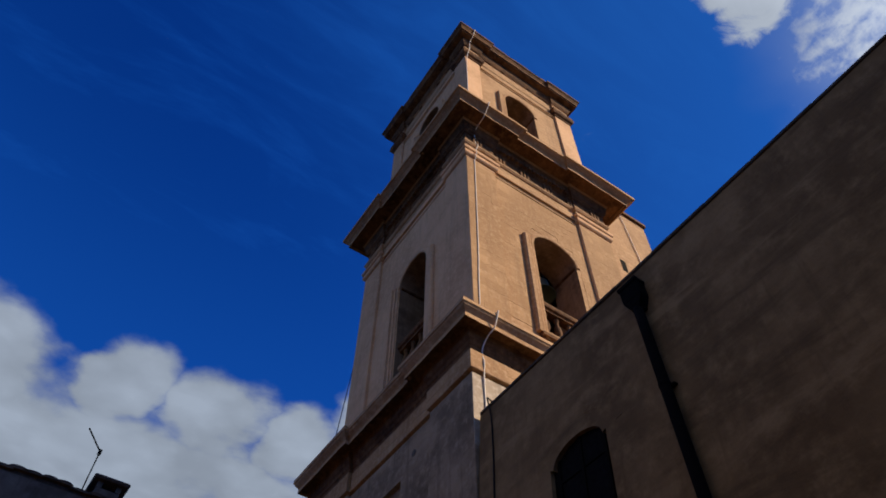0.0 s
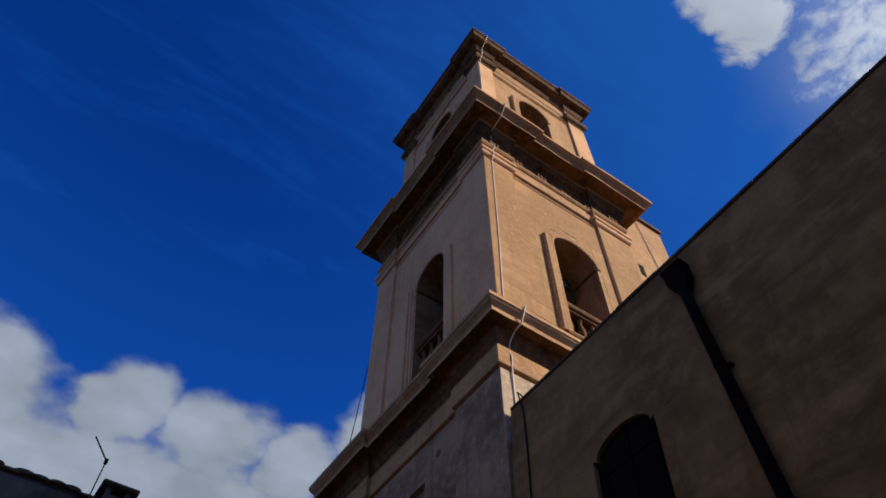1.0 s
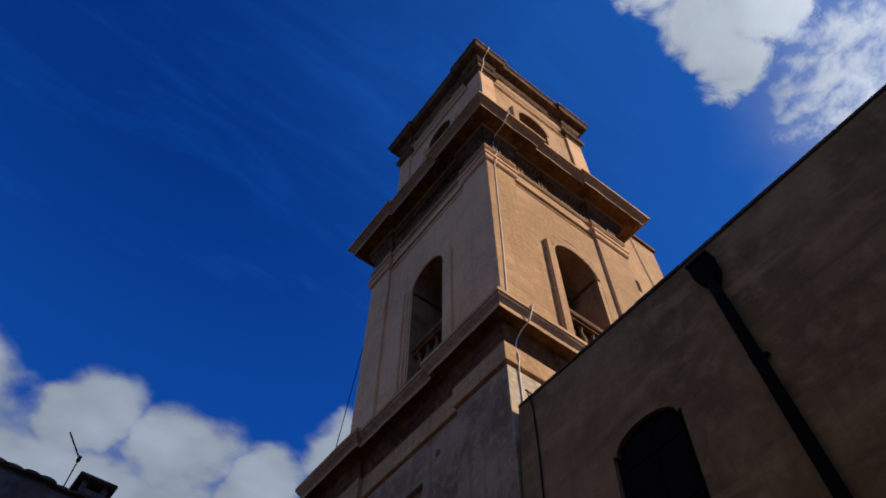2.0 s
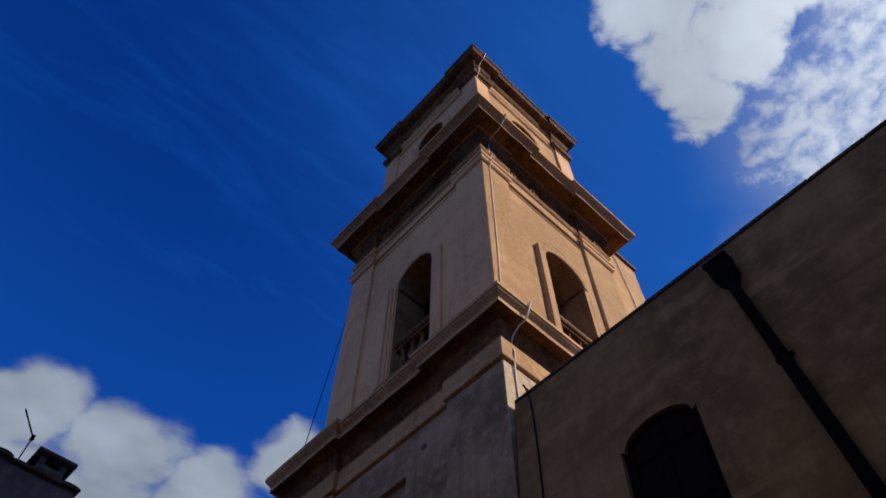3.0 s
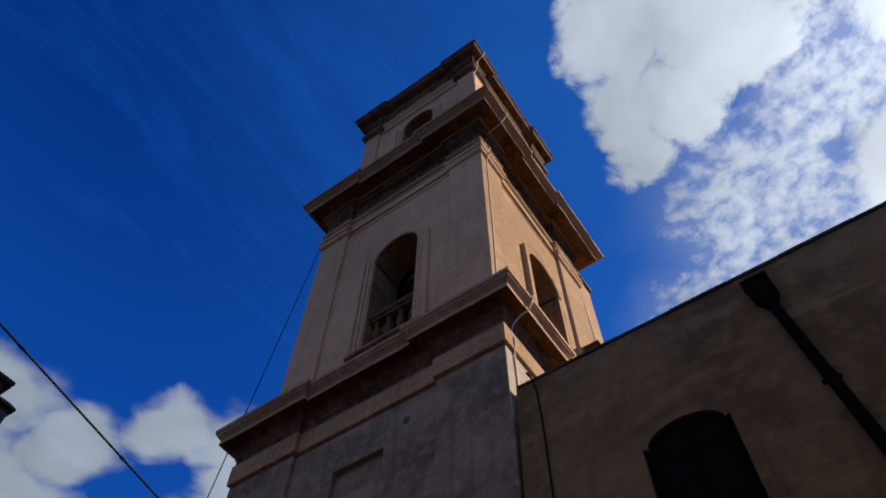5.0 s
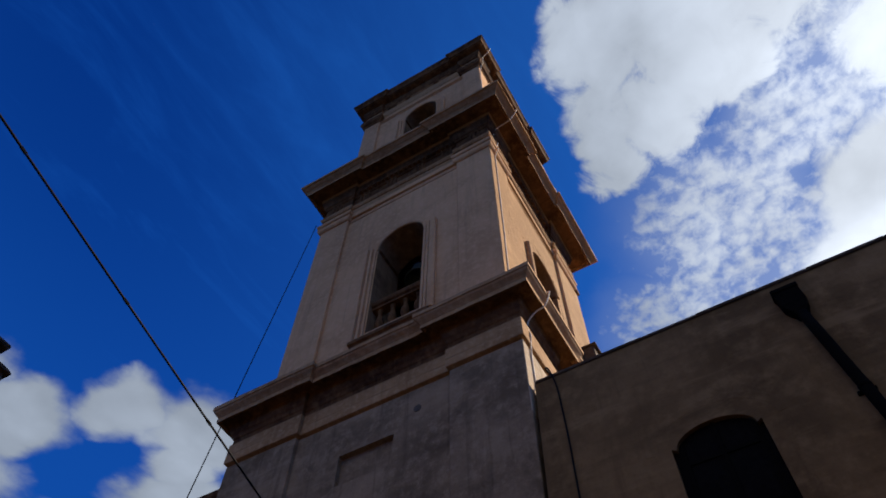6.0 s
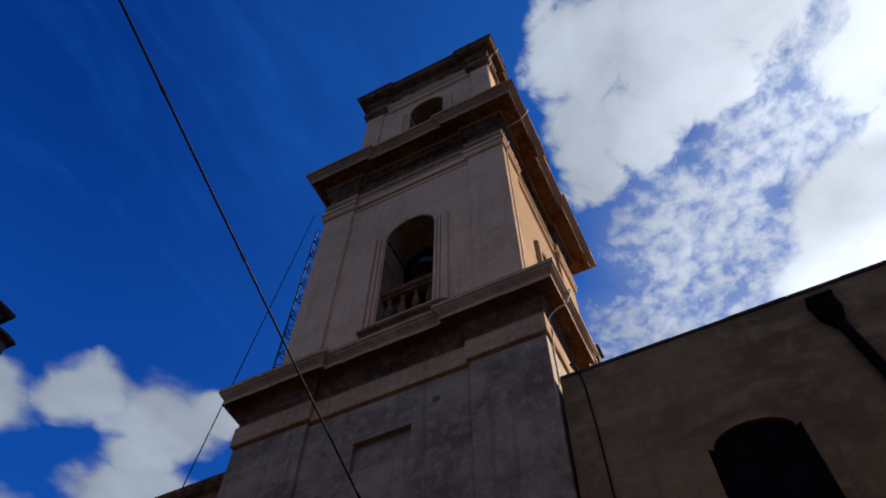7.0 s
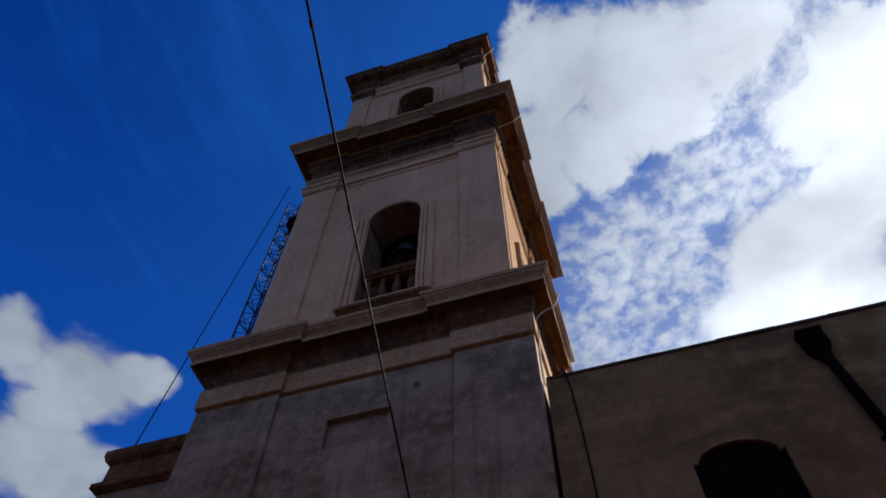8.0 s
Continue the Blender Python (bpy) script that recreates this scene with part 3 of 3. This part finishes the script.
for side in "SWNE":
    m = side_matrix(side, TOP.x0, TOP.x1, TOP.y0, TOP.y1)
    v = TOP.recess
    bm = extruded([(v + 0.05, 27.36), (v - 0.03, 27.36), (v - 0.03, 27.42), (v - 0.004, 27.43), (v - 0.004, 27.50), (v - 0.05, 27.51), (v - 0.05, 27.58), (v + 0.05, 27.59)], *bay_span(TOP, side), "x")
    tower_part("string_course", bm, STONE if side == "S" else PLASTER, "", m)

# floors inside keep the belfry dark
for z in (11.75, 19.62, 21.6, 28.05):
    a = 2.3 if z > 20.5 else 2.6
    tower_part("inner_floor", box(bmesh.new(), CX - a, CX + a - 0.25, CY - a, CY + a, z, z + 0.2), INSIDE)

# unseen dark slabs added to cut the glow inside the openings
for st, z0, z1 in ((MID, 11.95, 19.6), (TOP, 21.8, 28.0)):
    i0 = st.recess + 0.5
    tower_part("dark_lining", box(bmesh.new(), st.x1 - i0 - 0.03, st.x1 - i0 - 0.005, st.y0 + i0, st.y1 - i0, z0, z1), INSIDE)
    tower_part("dark_lining", box(bmesh.new(), st.x0 + i0, st.x1 - i0 - 0.04, st.y1 - i0 - 0.03, st.y1 - i0 - 0.005, z0, z1), INSIDE)

    # added slab that stops sun from the south arch reaching the west one
    tower_part("sun_block", box(bmesh.new(), st.x0 + i0 + 0.01, st.x1 - i0 - 0.05, 10.02, 10.10, z0, z1), INSIDE)

# sills and balustrades
BALUSTER = [(0.055, 0.0), (0.075, 0.02), (0.075, 0.07), (0.05, 0.10), (0.06, 0.14), (0.098, 0.24), (0.105, 0.32), (0.085, 0.43), (0.055, 0.54), (0.045, 0.62), (0.05, 0.67), (0.07, 0.70), (0.07, 0.76), (0.06, 0.78)]
baluster_mesh = None
for face, half, uc, n in ((WEST2, 0.675, 0.095, 4), (SOUTH2, 0.75, 0.19, 4)):
    bm = extruded([(0.3, 12.86), (-0.08, 12.86), (-0.10, 12.90), (-0.15, 12.92), (-0.16, 12.99), (-0.11, 13.02), (-0.10, 13.10), (0.3, 13.12)], uc - half - 0.30, uc + half + 0.30, "x")
    tower_part("sill", bm, CARVED, "projecting moulded sill", face)
    bal = new("balustrade")
    bal.parent = tower
    bal.matrix_local = TI @ face
    part("plinth_rail", bevelled(box(bmesh.new(), uc - half + 0.003, uc + half - 0.003, 0.10, 0.36, 13.30, 13.46), 0.015), CARVED, bal)
    bm = extruded([(0.12, 14.24), (0.12, 14.30), (0.07, 14.33), (0.055, 14.38), (0.055, 14.45), (0.09, 14.50), (0.37, 14.50), (0.405, 14.45), (0.405, 14.38), (0.39, 14.33), (0.34, 14.30), (0.34, 14.24)], uc - half + 0.003, uc + half - 0.003, "x")
    part("top_rail", bm, CARVED, bal)
    for k in range(n):
        u = uc - half + (k + 0.5) * 2 * half / n
        if baluster_mesh is None:
            ob = part("baluster", lathe(BALUSTER, 14), CARVED, bal)
            baluster_mesh = ob.data
            for f in baluster_mesh.polygons:
                f.use_smooth = True
        else:
            ob = new("baluster", baluster_mesh)
            ob.parent = bal
        ob.location = (u, 0.23, 13.46)

# stair turret on the east side
turret = tagged(empty("stair_turret", (13.2, 9.8, 0)), "plain sunlit tufa stair turret beside the tower", "turret")
part("wall", box(bmesh.new(), 11.225 - 13.2, 14.66 - 13.2, 8.74 - 9.8, 11.2 - 9.8, 0, 23.68), STONE, turret)
part("cap", bevelled(box(bmesh.new(), 11.74 - 13.2, 14.75 - 13.2, 8.65 - 9.8, 11.28 - 9.8, 23.68, 23.86), 0.02), CARVED, turret, "thin overhanging cap stone")
# solid black block on the wall, coloured for the shade inside the slit
part("slit_window", box(bmesh.new(), 12.52 - 13.2, 12.76 - 13.2, 8.734 - 9.8, 8.8 - 9.8, 19.55, 20.15), IRON, turret, "small black block standing for a shaded slit window")

box_fix = tagged(empty("floodlight_box", (10.42, 8.03, 14.8)), "small dark box fixture bracketed to the sunlit tower face", "fixture")
part("housing", bevelled(box(bmesh.new(), -0.19, 0.19, -0.34, -0.02, 0.0, 0.52), 0.02), COPING, box_fix)
part("hood", bevelled(box(bmesh.new(), -0.24, 0.24, -0.42, 0.0, 0.52, 0.58), 0.015), COPING, box_fix, "dark flat hood")

# ---- bells ----
BELL = [(0.02, 0.78), (0.10, 0.78), (0.22, 0.74), (0.29, 0.66), (0.32, 0.52), (0.35, 0.34), (0.41, 0.16), (0.50, 0.04), (0.52, 0.0), (0.48, 0.0), (0.44, 0.06), (0.36, 0.2), (0.02, 0.3)]


def bell(at, size, along):
    ob = tagged(empty("bell", at), "green-tarnished bronze bell hung behind the balustrade", "bell", "bells of the tower")
    bm = lathe([(r * size, z * size) for r, z in BELL], 24)
    for f in bm.faces:
        f.smooth = True
    part("bell_body", bm, BRONZE, ob)
    hx, hy = (0.7, 0.09) if along == "x" else (0.09, 0.7)
    part("headstock", bevelled(box(bmesh.new(), -hx, hx, -hy, hy, 0.80 * size, 0.80 * size + 0.22), 0.02), DARK_WOOD, ob, "dark wooden headstock beam")
    bm = tube(bmesh.new(), (0, 0, 0.7 * size), (0, 0, -0.06 * size), 0.02)
    part("clapper", bm, IRON, ob)
    return ob


bell((6.97, 10.85, 16.35), 0.8, "y")
bell((9.03, 9.2, 16.36), 0.8, "x")


# ---- church wall ----
WX = 5.40                              # street face of the church
church = tagged(empty("church", (12, 0, 0)), "long brown-rendered church side wall with a flat roof", "church")
CI = Matrix.Translation((-12, 0, 0))


def church_part(name, bm, material, label="", m=None, parent=None):
    bm.transform(CI @ m if m is not None else CI)
    return part(name, bm, material, parent or church, label)


WIN_Y, WIN_HALF = 5.54, 0.535
BATTER = 0.06                          # the street face leans back as it rises


def wall_x(z):
    return WX + BATTER * (z - 7.75)


LEAN = Matrix(((1, 0, BATTER, -BATTER * 7.75), (0, 1, 0, 0), (0, 0, 1, 0), (0, 0, 0, 1)))
mw = LEAN @ Matrix.Translation((WX, 0, 0)) @ Matrix.Rotation(-math.pi / 2, 4, "Z")      # u runs towards -y
church_part("side_wall", arched_wall(-7.67, 14.0, 0.0, 9.366, -WIN_Y, WIN_HALF, 4.6, 7.26, 0.27, 0.6, 0.062), BROWN, "", mw)
church_part("nave_block", box(bmesh.new(), WX + 0.71, 24.0, -14.0, 7.55, 0.0, 9.0), BROWN)
# unseen roof slab added with a tone that sets bounce onto the south soffits
church_part("roof", box(bmesh.new(), WX + 0.72, 24.0, -14.0, 7.55, 9.0, 9.1), ROOF_TONE, "unseen dark flat roof, toned for bounce on the cornices")
y = -14.0
rng = random.Random(4)
while y < 7.6:
    ln = min(rng.uniform(0.7, 1.05), 7.66 - y)
    b2 = bevelled(box(bmesh.new(), WX - 0.022 - rng.uniform(0, 0.008), WX + 0.62, y + 0.002, y + ln - 0.002, 9.370 + rng.uniform(-0.003, 0.003), 9.424 + rng.uniform(0, 0.010)), 0.010)
    church_part("coping_stone", b2, COPING, "", LEAN)
    y += ln
church_part("coping_bed", box(bmesh.new(), WX - 0.012, WX + 0.6, -14.0, 7.66, 9.3665, 9.418), COPING, "", LEAN)
# window pane just behind the wall face, black in place of the unlit opening
wnd = new("window")
wnd.parent = church
wnd["label"] = "dark arched church window with a near-flush black pane"


def window_part(name, bm, material):
    bm.transform(CI @ mw)
    return part(name, bm, material, wnd)


window_part("glass", box(bmesh.new(), -WIN_Y - 0.6, -WIN_Y + 0.6, 0.07, 0.11, 4.5, 7.7), GLASS)
for u in (-0.45, -0.02, 0.41):
    window_part("mullion", box(bmesh.new(), -WIN_Y + u, -WIN_Y + u + 0.05, 0.05, 0.075, 4.6, 7.5), DARK_WOOD)
for z in (5.4, 6.2, 7.0):
    window_part("transom", box(bmesh.new(), -WIN_Y - 0.46, -WIN_Y + 0.46, 0.055, 0.075, z, z + 0.05), DARK_WOOD)

# relieving arch showing through the render
church_part("relieving_arch", band_along(arch_line(-WIN_Y, WIN_HALF + 0.16, 7.25, 0.46, 26), [(0.0, -0.006), (0.04, 0.004), (0.14, 0.004), (0.18, -0.006)]), BROWN, "", mw)

# ---- rainwater head and pipe ----
pipe = tagged(empty("downpipe", (wall_x(0.0) - 0.10, 3.6, 0)), "black iron rainwater hopper and downpipe on the church wall", "downpipe")
PI = pipe.matrix_basis.inverted()


def pipe_at(z, off=0.105):
    """Middle of the slightly crooked pipe at a height."""
    return Vector((wall_x(z) - off, 3.985 - (8.3 - z) * 0.052, z))


def pipe_ring(r, z, sides=16):
    c = pipe_at(z)
    return [PI @ (c + Vector((r * math.cos(2 * math.pi * i / sides), r * math.sin(2 * math.pi * i / sides), 0))) for i in range(sides)]


loops = []
for half, out, z in ((0.072, 0.165, 8.50), (0.078, 0.17, 8.55), (0.11, 0.175, 8.60), (0.150, 0.17, 8.70), (0.155, 0.175, 8.72), (0.155, 0.175, 8.97), (0.170, 0.19, 8.985), (0.170, 0.19, 9.04), (0.150, 0.17, 9.045), (0.135, 0.15, 8.9)):
    c, back = pipe_at(z).y, wall_x(z) - 0.004
    front = wall_x(8.9) - out
    loops.append([PI @ Vector(p) for p in ((front, c - half, z), (back, c - half, z), (back, c + half, z), (front, c + half, z))])
part("hopper", rings(bmesh.new(), loops), IRON, pipe, "square cast-iron hopper head")
bm = rings(bmesh.new(), [pipe_ring(0.068, z) for z in (0.0, 2.0, 4.0, 6.0, 8.0, 8.52)])
for f in bm.faces:
    f.smooth = len(f.verts) == 4
part("pipe", bm, IRON, pipe)
for z in (2.2, 4.65, 7.05):
    part("collar", rings(bmesh.new(), [pipe_ring(r, z + h) for r, h in ((0.069, 0.0), (0.075, 0.01), (0.075, 0.05), (0.069, 0.06))]), IRON, pipe)
    c = PI @ pipe_at(z)
    part("bracket", box(bmesh.new(), c.x + 0.05, c.x + 0.12, c.y - 0.10, c.y + 0.10, z + 0.015, z + 0.04), IRON, pipe)

# ---- annex north of the tower ----
annex = tagged(empty("annex", (7.5, 14.8, 0)), "lower rendered annex with a moulded eave against the tower", "building")
AI = Matrix.Translation((-7.5, -14.8, 0))
bm = box(bmesh.new(), 5.75, 9.6, 13.87, 15.55, 0, 9.6)
bm.transform(AI)
part("wall", bm, GREY, annex)
bm = rings(bmesh.new(), [[(5.75 - p, 13.87, z), (9.6, 13.87, z), (9.6, 15.55 + p, z), (5.75 - p, 15.55 + p, z)] for p, z in
                         [(-0.2, 9.30), (0.03, 9.30), (0.12, 9.37), (0.12, 9.47), (0.02, 9.53), (0.02, 9.90), (0.10, 9.97), (0.14, 10.07), (0.14, 10.18), (-0.2, 10.22)]])
bm.transform(AI)
part("eave", bm, CARVED, annex, "dark moulded eave")

# ---- lattice mast ----
mast = tagged(empty("lattice_mast", (8.1, 16.0, 0)), "slender blue-grey triangular lattice antenna mast behind the tower", "mast")
W3 = [(0.24 * math.cos(a), 0.24 * math.sin(a)) for a in (math.pi * 0.79, math.pi * 1.457, math.pi * 2.123)]
for x, y in W3:
    part("mast_leg", tube(bmesh.new(), (x, y, 0), (x, y, 24.0), 0.028), STEEL, mast)
bm = bmesh.new()
z = 8.0
while z < 23.4:
    for i in range(3):
        a, b = W3[i], W3[(i + 1) % 3]
        tube(bm, (*a, z), (*b, z + 0.45), 0.013, 5)
        tube(bm, (*b, z + 0.45), (*a, z + 0.9), 0.013, 5)
        tube(bm, (*a, z), (*b, z), 0.013, 5)
    z += 0.9
part("bracing", bm, STEEL, mast)
part("junction_box", box(bmesh.new(), -0.2, 0.12, -0.45, -0.12, 22.3, 22.9), IRON, mast, "dark equipment box")

# ---- house at the end of the square ----
HX, HY, HZ = 1.96, 16.3, 11.0
house = tagged(empty("house", (HX - 4, HY + 4, 0)), "dark shaded old house with a clay-tiled roof edge", "house")
HI = Matrix.Translation((-(HX - 4), -(HY + 4), 0))


def house_part(name, bm, material, label="", parent=None):
    bm.transform(HI)
    return part(name, bm, material, parent or house, label)


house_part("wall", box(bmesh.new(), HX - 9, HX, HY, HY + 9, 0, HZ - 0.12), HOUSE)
house_part("roof", box(bmesh.new(), HX - 9.0, HX - 0.02, HY + 0.02, HY + 9.0, HZ - 0.12, HZ - 0.02), TILE)
rng = random.Random(8)
for k in range(24):
    x = HX - 0.15 - k * 0.34 + rng.uniform(-0.04, 0.04)
    bm = bmesh.new()
    r, h, z0 = 0.20 + rng.uniform(-0.02, 0.04), 0.03 + rng.uniform(-0.02, 0.03), HZ - 0.05 + rng.uniform(-0.03, 0.05)
    loops = []
    for yy, sc in ((HY - 0.08, 1.0), (HY + 0.9, 0.86)):
        loops.append([(x + r * sc * math.cos(a), yy, z0 + (h + 0.05) * sc * math.sin(a)) for a in [math.pi * i / 7 for i in range(8)]])
    rings(bm, loops)
    house_part("roof_tile", bm, TILE)
chim = part("chimney", bevelled(box(bmesh.new(), -0.28, 0.28, -0.28, 0.28, 0, 0.35), 0.02), HOUSE, house)
chim.location = HI @ Vector((HX - 0.62, HY + 0.45, HZ - 0.02))
part("chimney_cap", bevelled(box(bmesh.new(), -0.42, 0.42, -0.42, 0.42, 0.50, 0.60), 0.03), TILE, chim, "dark overhanging slab")
for x in (-0.22, 0.22):
    for yy in (-0.22, 0.22):
        part("cap_leg", box(bmesh.new(), x - 0.06, x + 0.06, yy - 0.06, yy + 0.06, 0.35, 0.50), HOUSE, chim)

aerial = tagged(empty("aerial", (1.13, 21.6, HZ - 0.02)), "thin television aerial on the house roof", "aerial")
part("aerial_pole", tube(bmesh.new(), (0, 0, 0), (0, 0, 4.65), 0.02), IRON, aerial)
part("aerial_boom", tube(bmesh.new(), (0.05, 0.05, 4.58), (-0.62, -0.56, 4.86), 0.024), IRON, aerial)
part("aerial_clamp", box(bmesh.new(), -0.05, 0.05, -0.05, 0.05, 4.5, 4.66), IRON, aerial)

# ---- unseen plain walls added behind the camera to close the square and shape light ----
tagged(link("wall_west", box(bmesh.new(), -6.45, -6.0, -14, 2.0, 0, 11.0), DARK_WALL), "plain dark unseen walls added to hold down light in the square", "wall", kind="structure")
tagged(link("wall_northwest", box(bmesh.new(), -6.4, -6.0, 2.0, 16.2, 0, 7.0), OCHRE), "plain ochre unseen wall added to bounce warm light", "wall", kind="structure")
tagged(link("wall_south", box(bmesh.new(), -6.0, 5.3, -14.4, -14.0, 0, 8.5), DARK_WALL), "plain dark unseen walls added to hold down light in the square", "wall", kind="structure")

# ---- cables ----
cable("lightning_conductor", smooth([(6.24, 8.10, 29.74), (6.24, 7.72, 29.66), (6.23, 7.70, 29.5), (6.20, 7.78, 29.15), (6.20, 8.02, 28.9), (6.19, 8.05, 28.4), (6.12, 8.03, 27.9), (6.10, 8.14, 27.4), (6.08, 8.165, 26), (6.075, 8.165, 22.4),
                                     (6.08, 8.0, 21.75), (6.07, 7.25, 21.62), (6.06, 7.18, 21.48), (6.05, 7.38, 21.15), (6.06, 7.50, 21.06), (6.06, 7.88, 20.95), (6.07, 7.99, 20.6), (6.10, 8.0, 20.2), (6.11, 7.92, 20.02), (6.06, 7.96, 19.7), (6.02, 7.895, 19.4), (6.02, 8.0, 19.1),
                                     (6.02, 8.012, 18.6), (5.99, 8.012, 16.8), (5.96, 8.012, 15.0), (5.91, 8.012, 13.3), (5.90, 8.0, 12.0), (5.86, 7.8, 11.85), (5.74, 7.28, 11.78), (5.71, 7.24, 11.66), (5.68, 7.34, 11.36), (5.655, 7.50, 11.27),
                                     (5.64, 7.66, 11.1), (5.64, 7.70, 10.9), (5.65, 7.67, 10.7), (5.655, 7.70, 10.45), (5.66, 7.715, 10.1), (5.665, 7.715, 9.8), (5.66, 7.70, 9.45), (5.64, 7.62, 9.44)]),
      0.015, WHITE_CABLE, "pale cable running down the sunlit tower face over its cornices")
cable("turret_cable", [(13.30, 8.70, 23.9), (13.45, 8.71, 22.6), (13.62, 8.71, 20.9), (13.72, 8.71, 19.0), (13.8, 8.71, 9.4)], 0.02, WHITE_CABLE, "pale cable running down the stair turret")
cable("wall_cable", smooth([(5.62, 7.40, 9.45), (5.56, 7.46, 9.60), (5.50, 7.47, 9.62), (5.455, 7.40, 9.50), (wall_x(9.1) - 0.03, 7.33, 9.1)] + [(wall_x(z) - 0.02, y, z) for y, z in ((7.305, 8.6), (7.285, 8.1), (7.275, 7.5), (7.262, 6.5), (7.25, 4.5), (7.25, 2.0))]),
      0.013, BLACK_CABLE, "black cable looped over the parapet and down the church wall")
# span wire over the street with its clips
A, B = Vector((5.398, 9.0, 4.50)), Vector((-6.0, 6.87, 5.0))
wire = tagged(empty("overhead_wire", A), "black overhead wire with clips strung across the street", "wire")
pts = [A.lerp(B, k / 24) - Vector((0, 0, 0.05 * math.sin(math.pi * k / 24))) - A for k in range(25)]
cable("strand", pts, 0.007, BLACK_CABLE, "", parent=wire)
for k in range(2, 24, 2):
    p = pts[k]
    bm = tube(bmesh.new(), p - Vector((0.02, 0.004, 0)), p + Vector((0.02, 0.004, 0)), 0.0105, 6)
    part("clip", bm, BLACK_CABLE, wire)
cable("mast_down_lead", [(7.26, 15.81, 24.0), (6.56, 15.72, 16.0), (5.96, 15.64, 9.0), (5.5, 15.62, 3.0), (5.4, 15.62, 0.0)], 0.013, BLACK_CABLE, "thin dark aerial lead running down past the tower")

# ---- tufa blocks of the sunlit belfry face ----
rng = random.Random(21)


def ashlar(face, u0, u1, z0, z1, course, blocked, limit):
    """Courses of slightly uneven blocks on a wall face; blocked(z0, z1) gives the stretch taken by an opening."""
    z, row, made = z0, 0, 0
    while z < z1 - 0.08:
        h = min(course + rng.uniform(-0.045, 0.045), z1 - z)
        gap = blocked(z, z + h)
        for a, b in ([(u0, u1)] if gap is None else [(u0, gap[0]), (gap[1], u1)]):
            u = a - (0.27 if row % 2 else 0.0)
            while u < b - 0.02:
                w = rng.uniform(0.34, 0.68)
                l, r = max(u, a), min(u + w, b)
                if b - r < 0.12:
                    r = b
                if r - l > 0.06 and made < limit:
                    p = rng.uniform(0.005, 0.008)
                    bm = box(bmesh.new(), l + 0.0008, r - 0.0008, -p, 0.02, z + 0.0008, z + h - 0.0008)
                    tower_part("ashlar_block", bm, BLOCK, "", face)
                    made += 1
                u = r if r == b else u + w
                if r == b:
                    break
        z += h
        row += 1
    return made


def opening(uc, half, spring, rise):
    def taken(a, b):
        if a < spring + 0.12:
            return (uc - half - 0.392, uc + half + 0.14)
        k = (a - spring) / (rise + 0.13)
        if k < 1:
            w = (half + 0.14) * math.sqrt(1 - k * k)
            return (uc - w, uc + w)
        return None
    return taken


b0, b1 = bay_span(MID, "S")
used = ashlar(SOUTH2, b0 + 0.002, b1 - 0.002, 13.14, 19.09, 0.27, opening(0.19, 0.75, 16.70, 0.62), 160)
pier_face = side_matrix("S", MID.x0, MID.x1, MID.y0, MID.y1)
for u0, w in ((-MID.a - MID.ex / 2, MID.pier), (MID.a + MID.ex / 2 - MID.pier_e, MID.pier_e)):
    used += ashlar(pier_face, u0 + 0.012, u0 + w - 0.012, 12.0 if u0 < 0 else 13.7, 19.15, 0.27, lambda a, b: None, 90)

# ---- weeds rooted in the cornices ----
WEED = surface("dry_weed", (0.10, 0.085, 0.035), (0.06, 0.05, 0.02), (0.16, 0.13, 0.06), bump=0.0)
rng = random.Random(33)
for at, size in (((5.72, 7.90, 29.66), 0.22), ((10.55, 7.98, 29.66), 0.34), ((8.2, 8.05, 29.66), 0.16), ((5.8, 12.1, 29.66), 0.14), ((6.3, 7.5, 11.74), 0.20), ((7.3, 7.5, 11.74), 0.26), ((5.25, 10.2, 21.6), 0.12)):
    bm = bmesh.new()
    for k in range(46):
        a, lean, h = rng.uniform(0, 6.28), rng.uniform(0.1, 0.9), size * rng.uniform(0.4, 1.0)
        d2 = Vector((math.cos(a), math.sin(a), 0))
        side = Vector((-d2.y, d2.x, 0)) * 0.012
        r = d2 * rng.uniform(0, size * 0.35)
        mid, tip = r + d2 * (lean * h * 0.35) + Vector((0, 0, h * 0.6)), r + d2 * (lean * h) + Vector((0, 0, h))
        v = [bm.verts.new(p) for p in (r - side, r + side, mid + side * 0.8, tip, mid - side * 0.8)]
        bm.faces.new(v)
    w = link("weed_tuft", bm, WEED)
    w.location = at
    tagged(w, "small dry weed tuft rooted on the stone cornice", "weed", "weeds on the cornices")
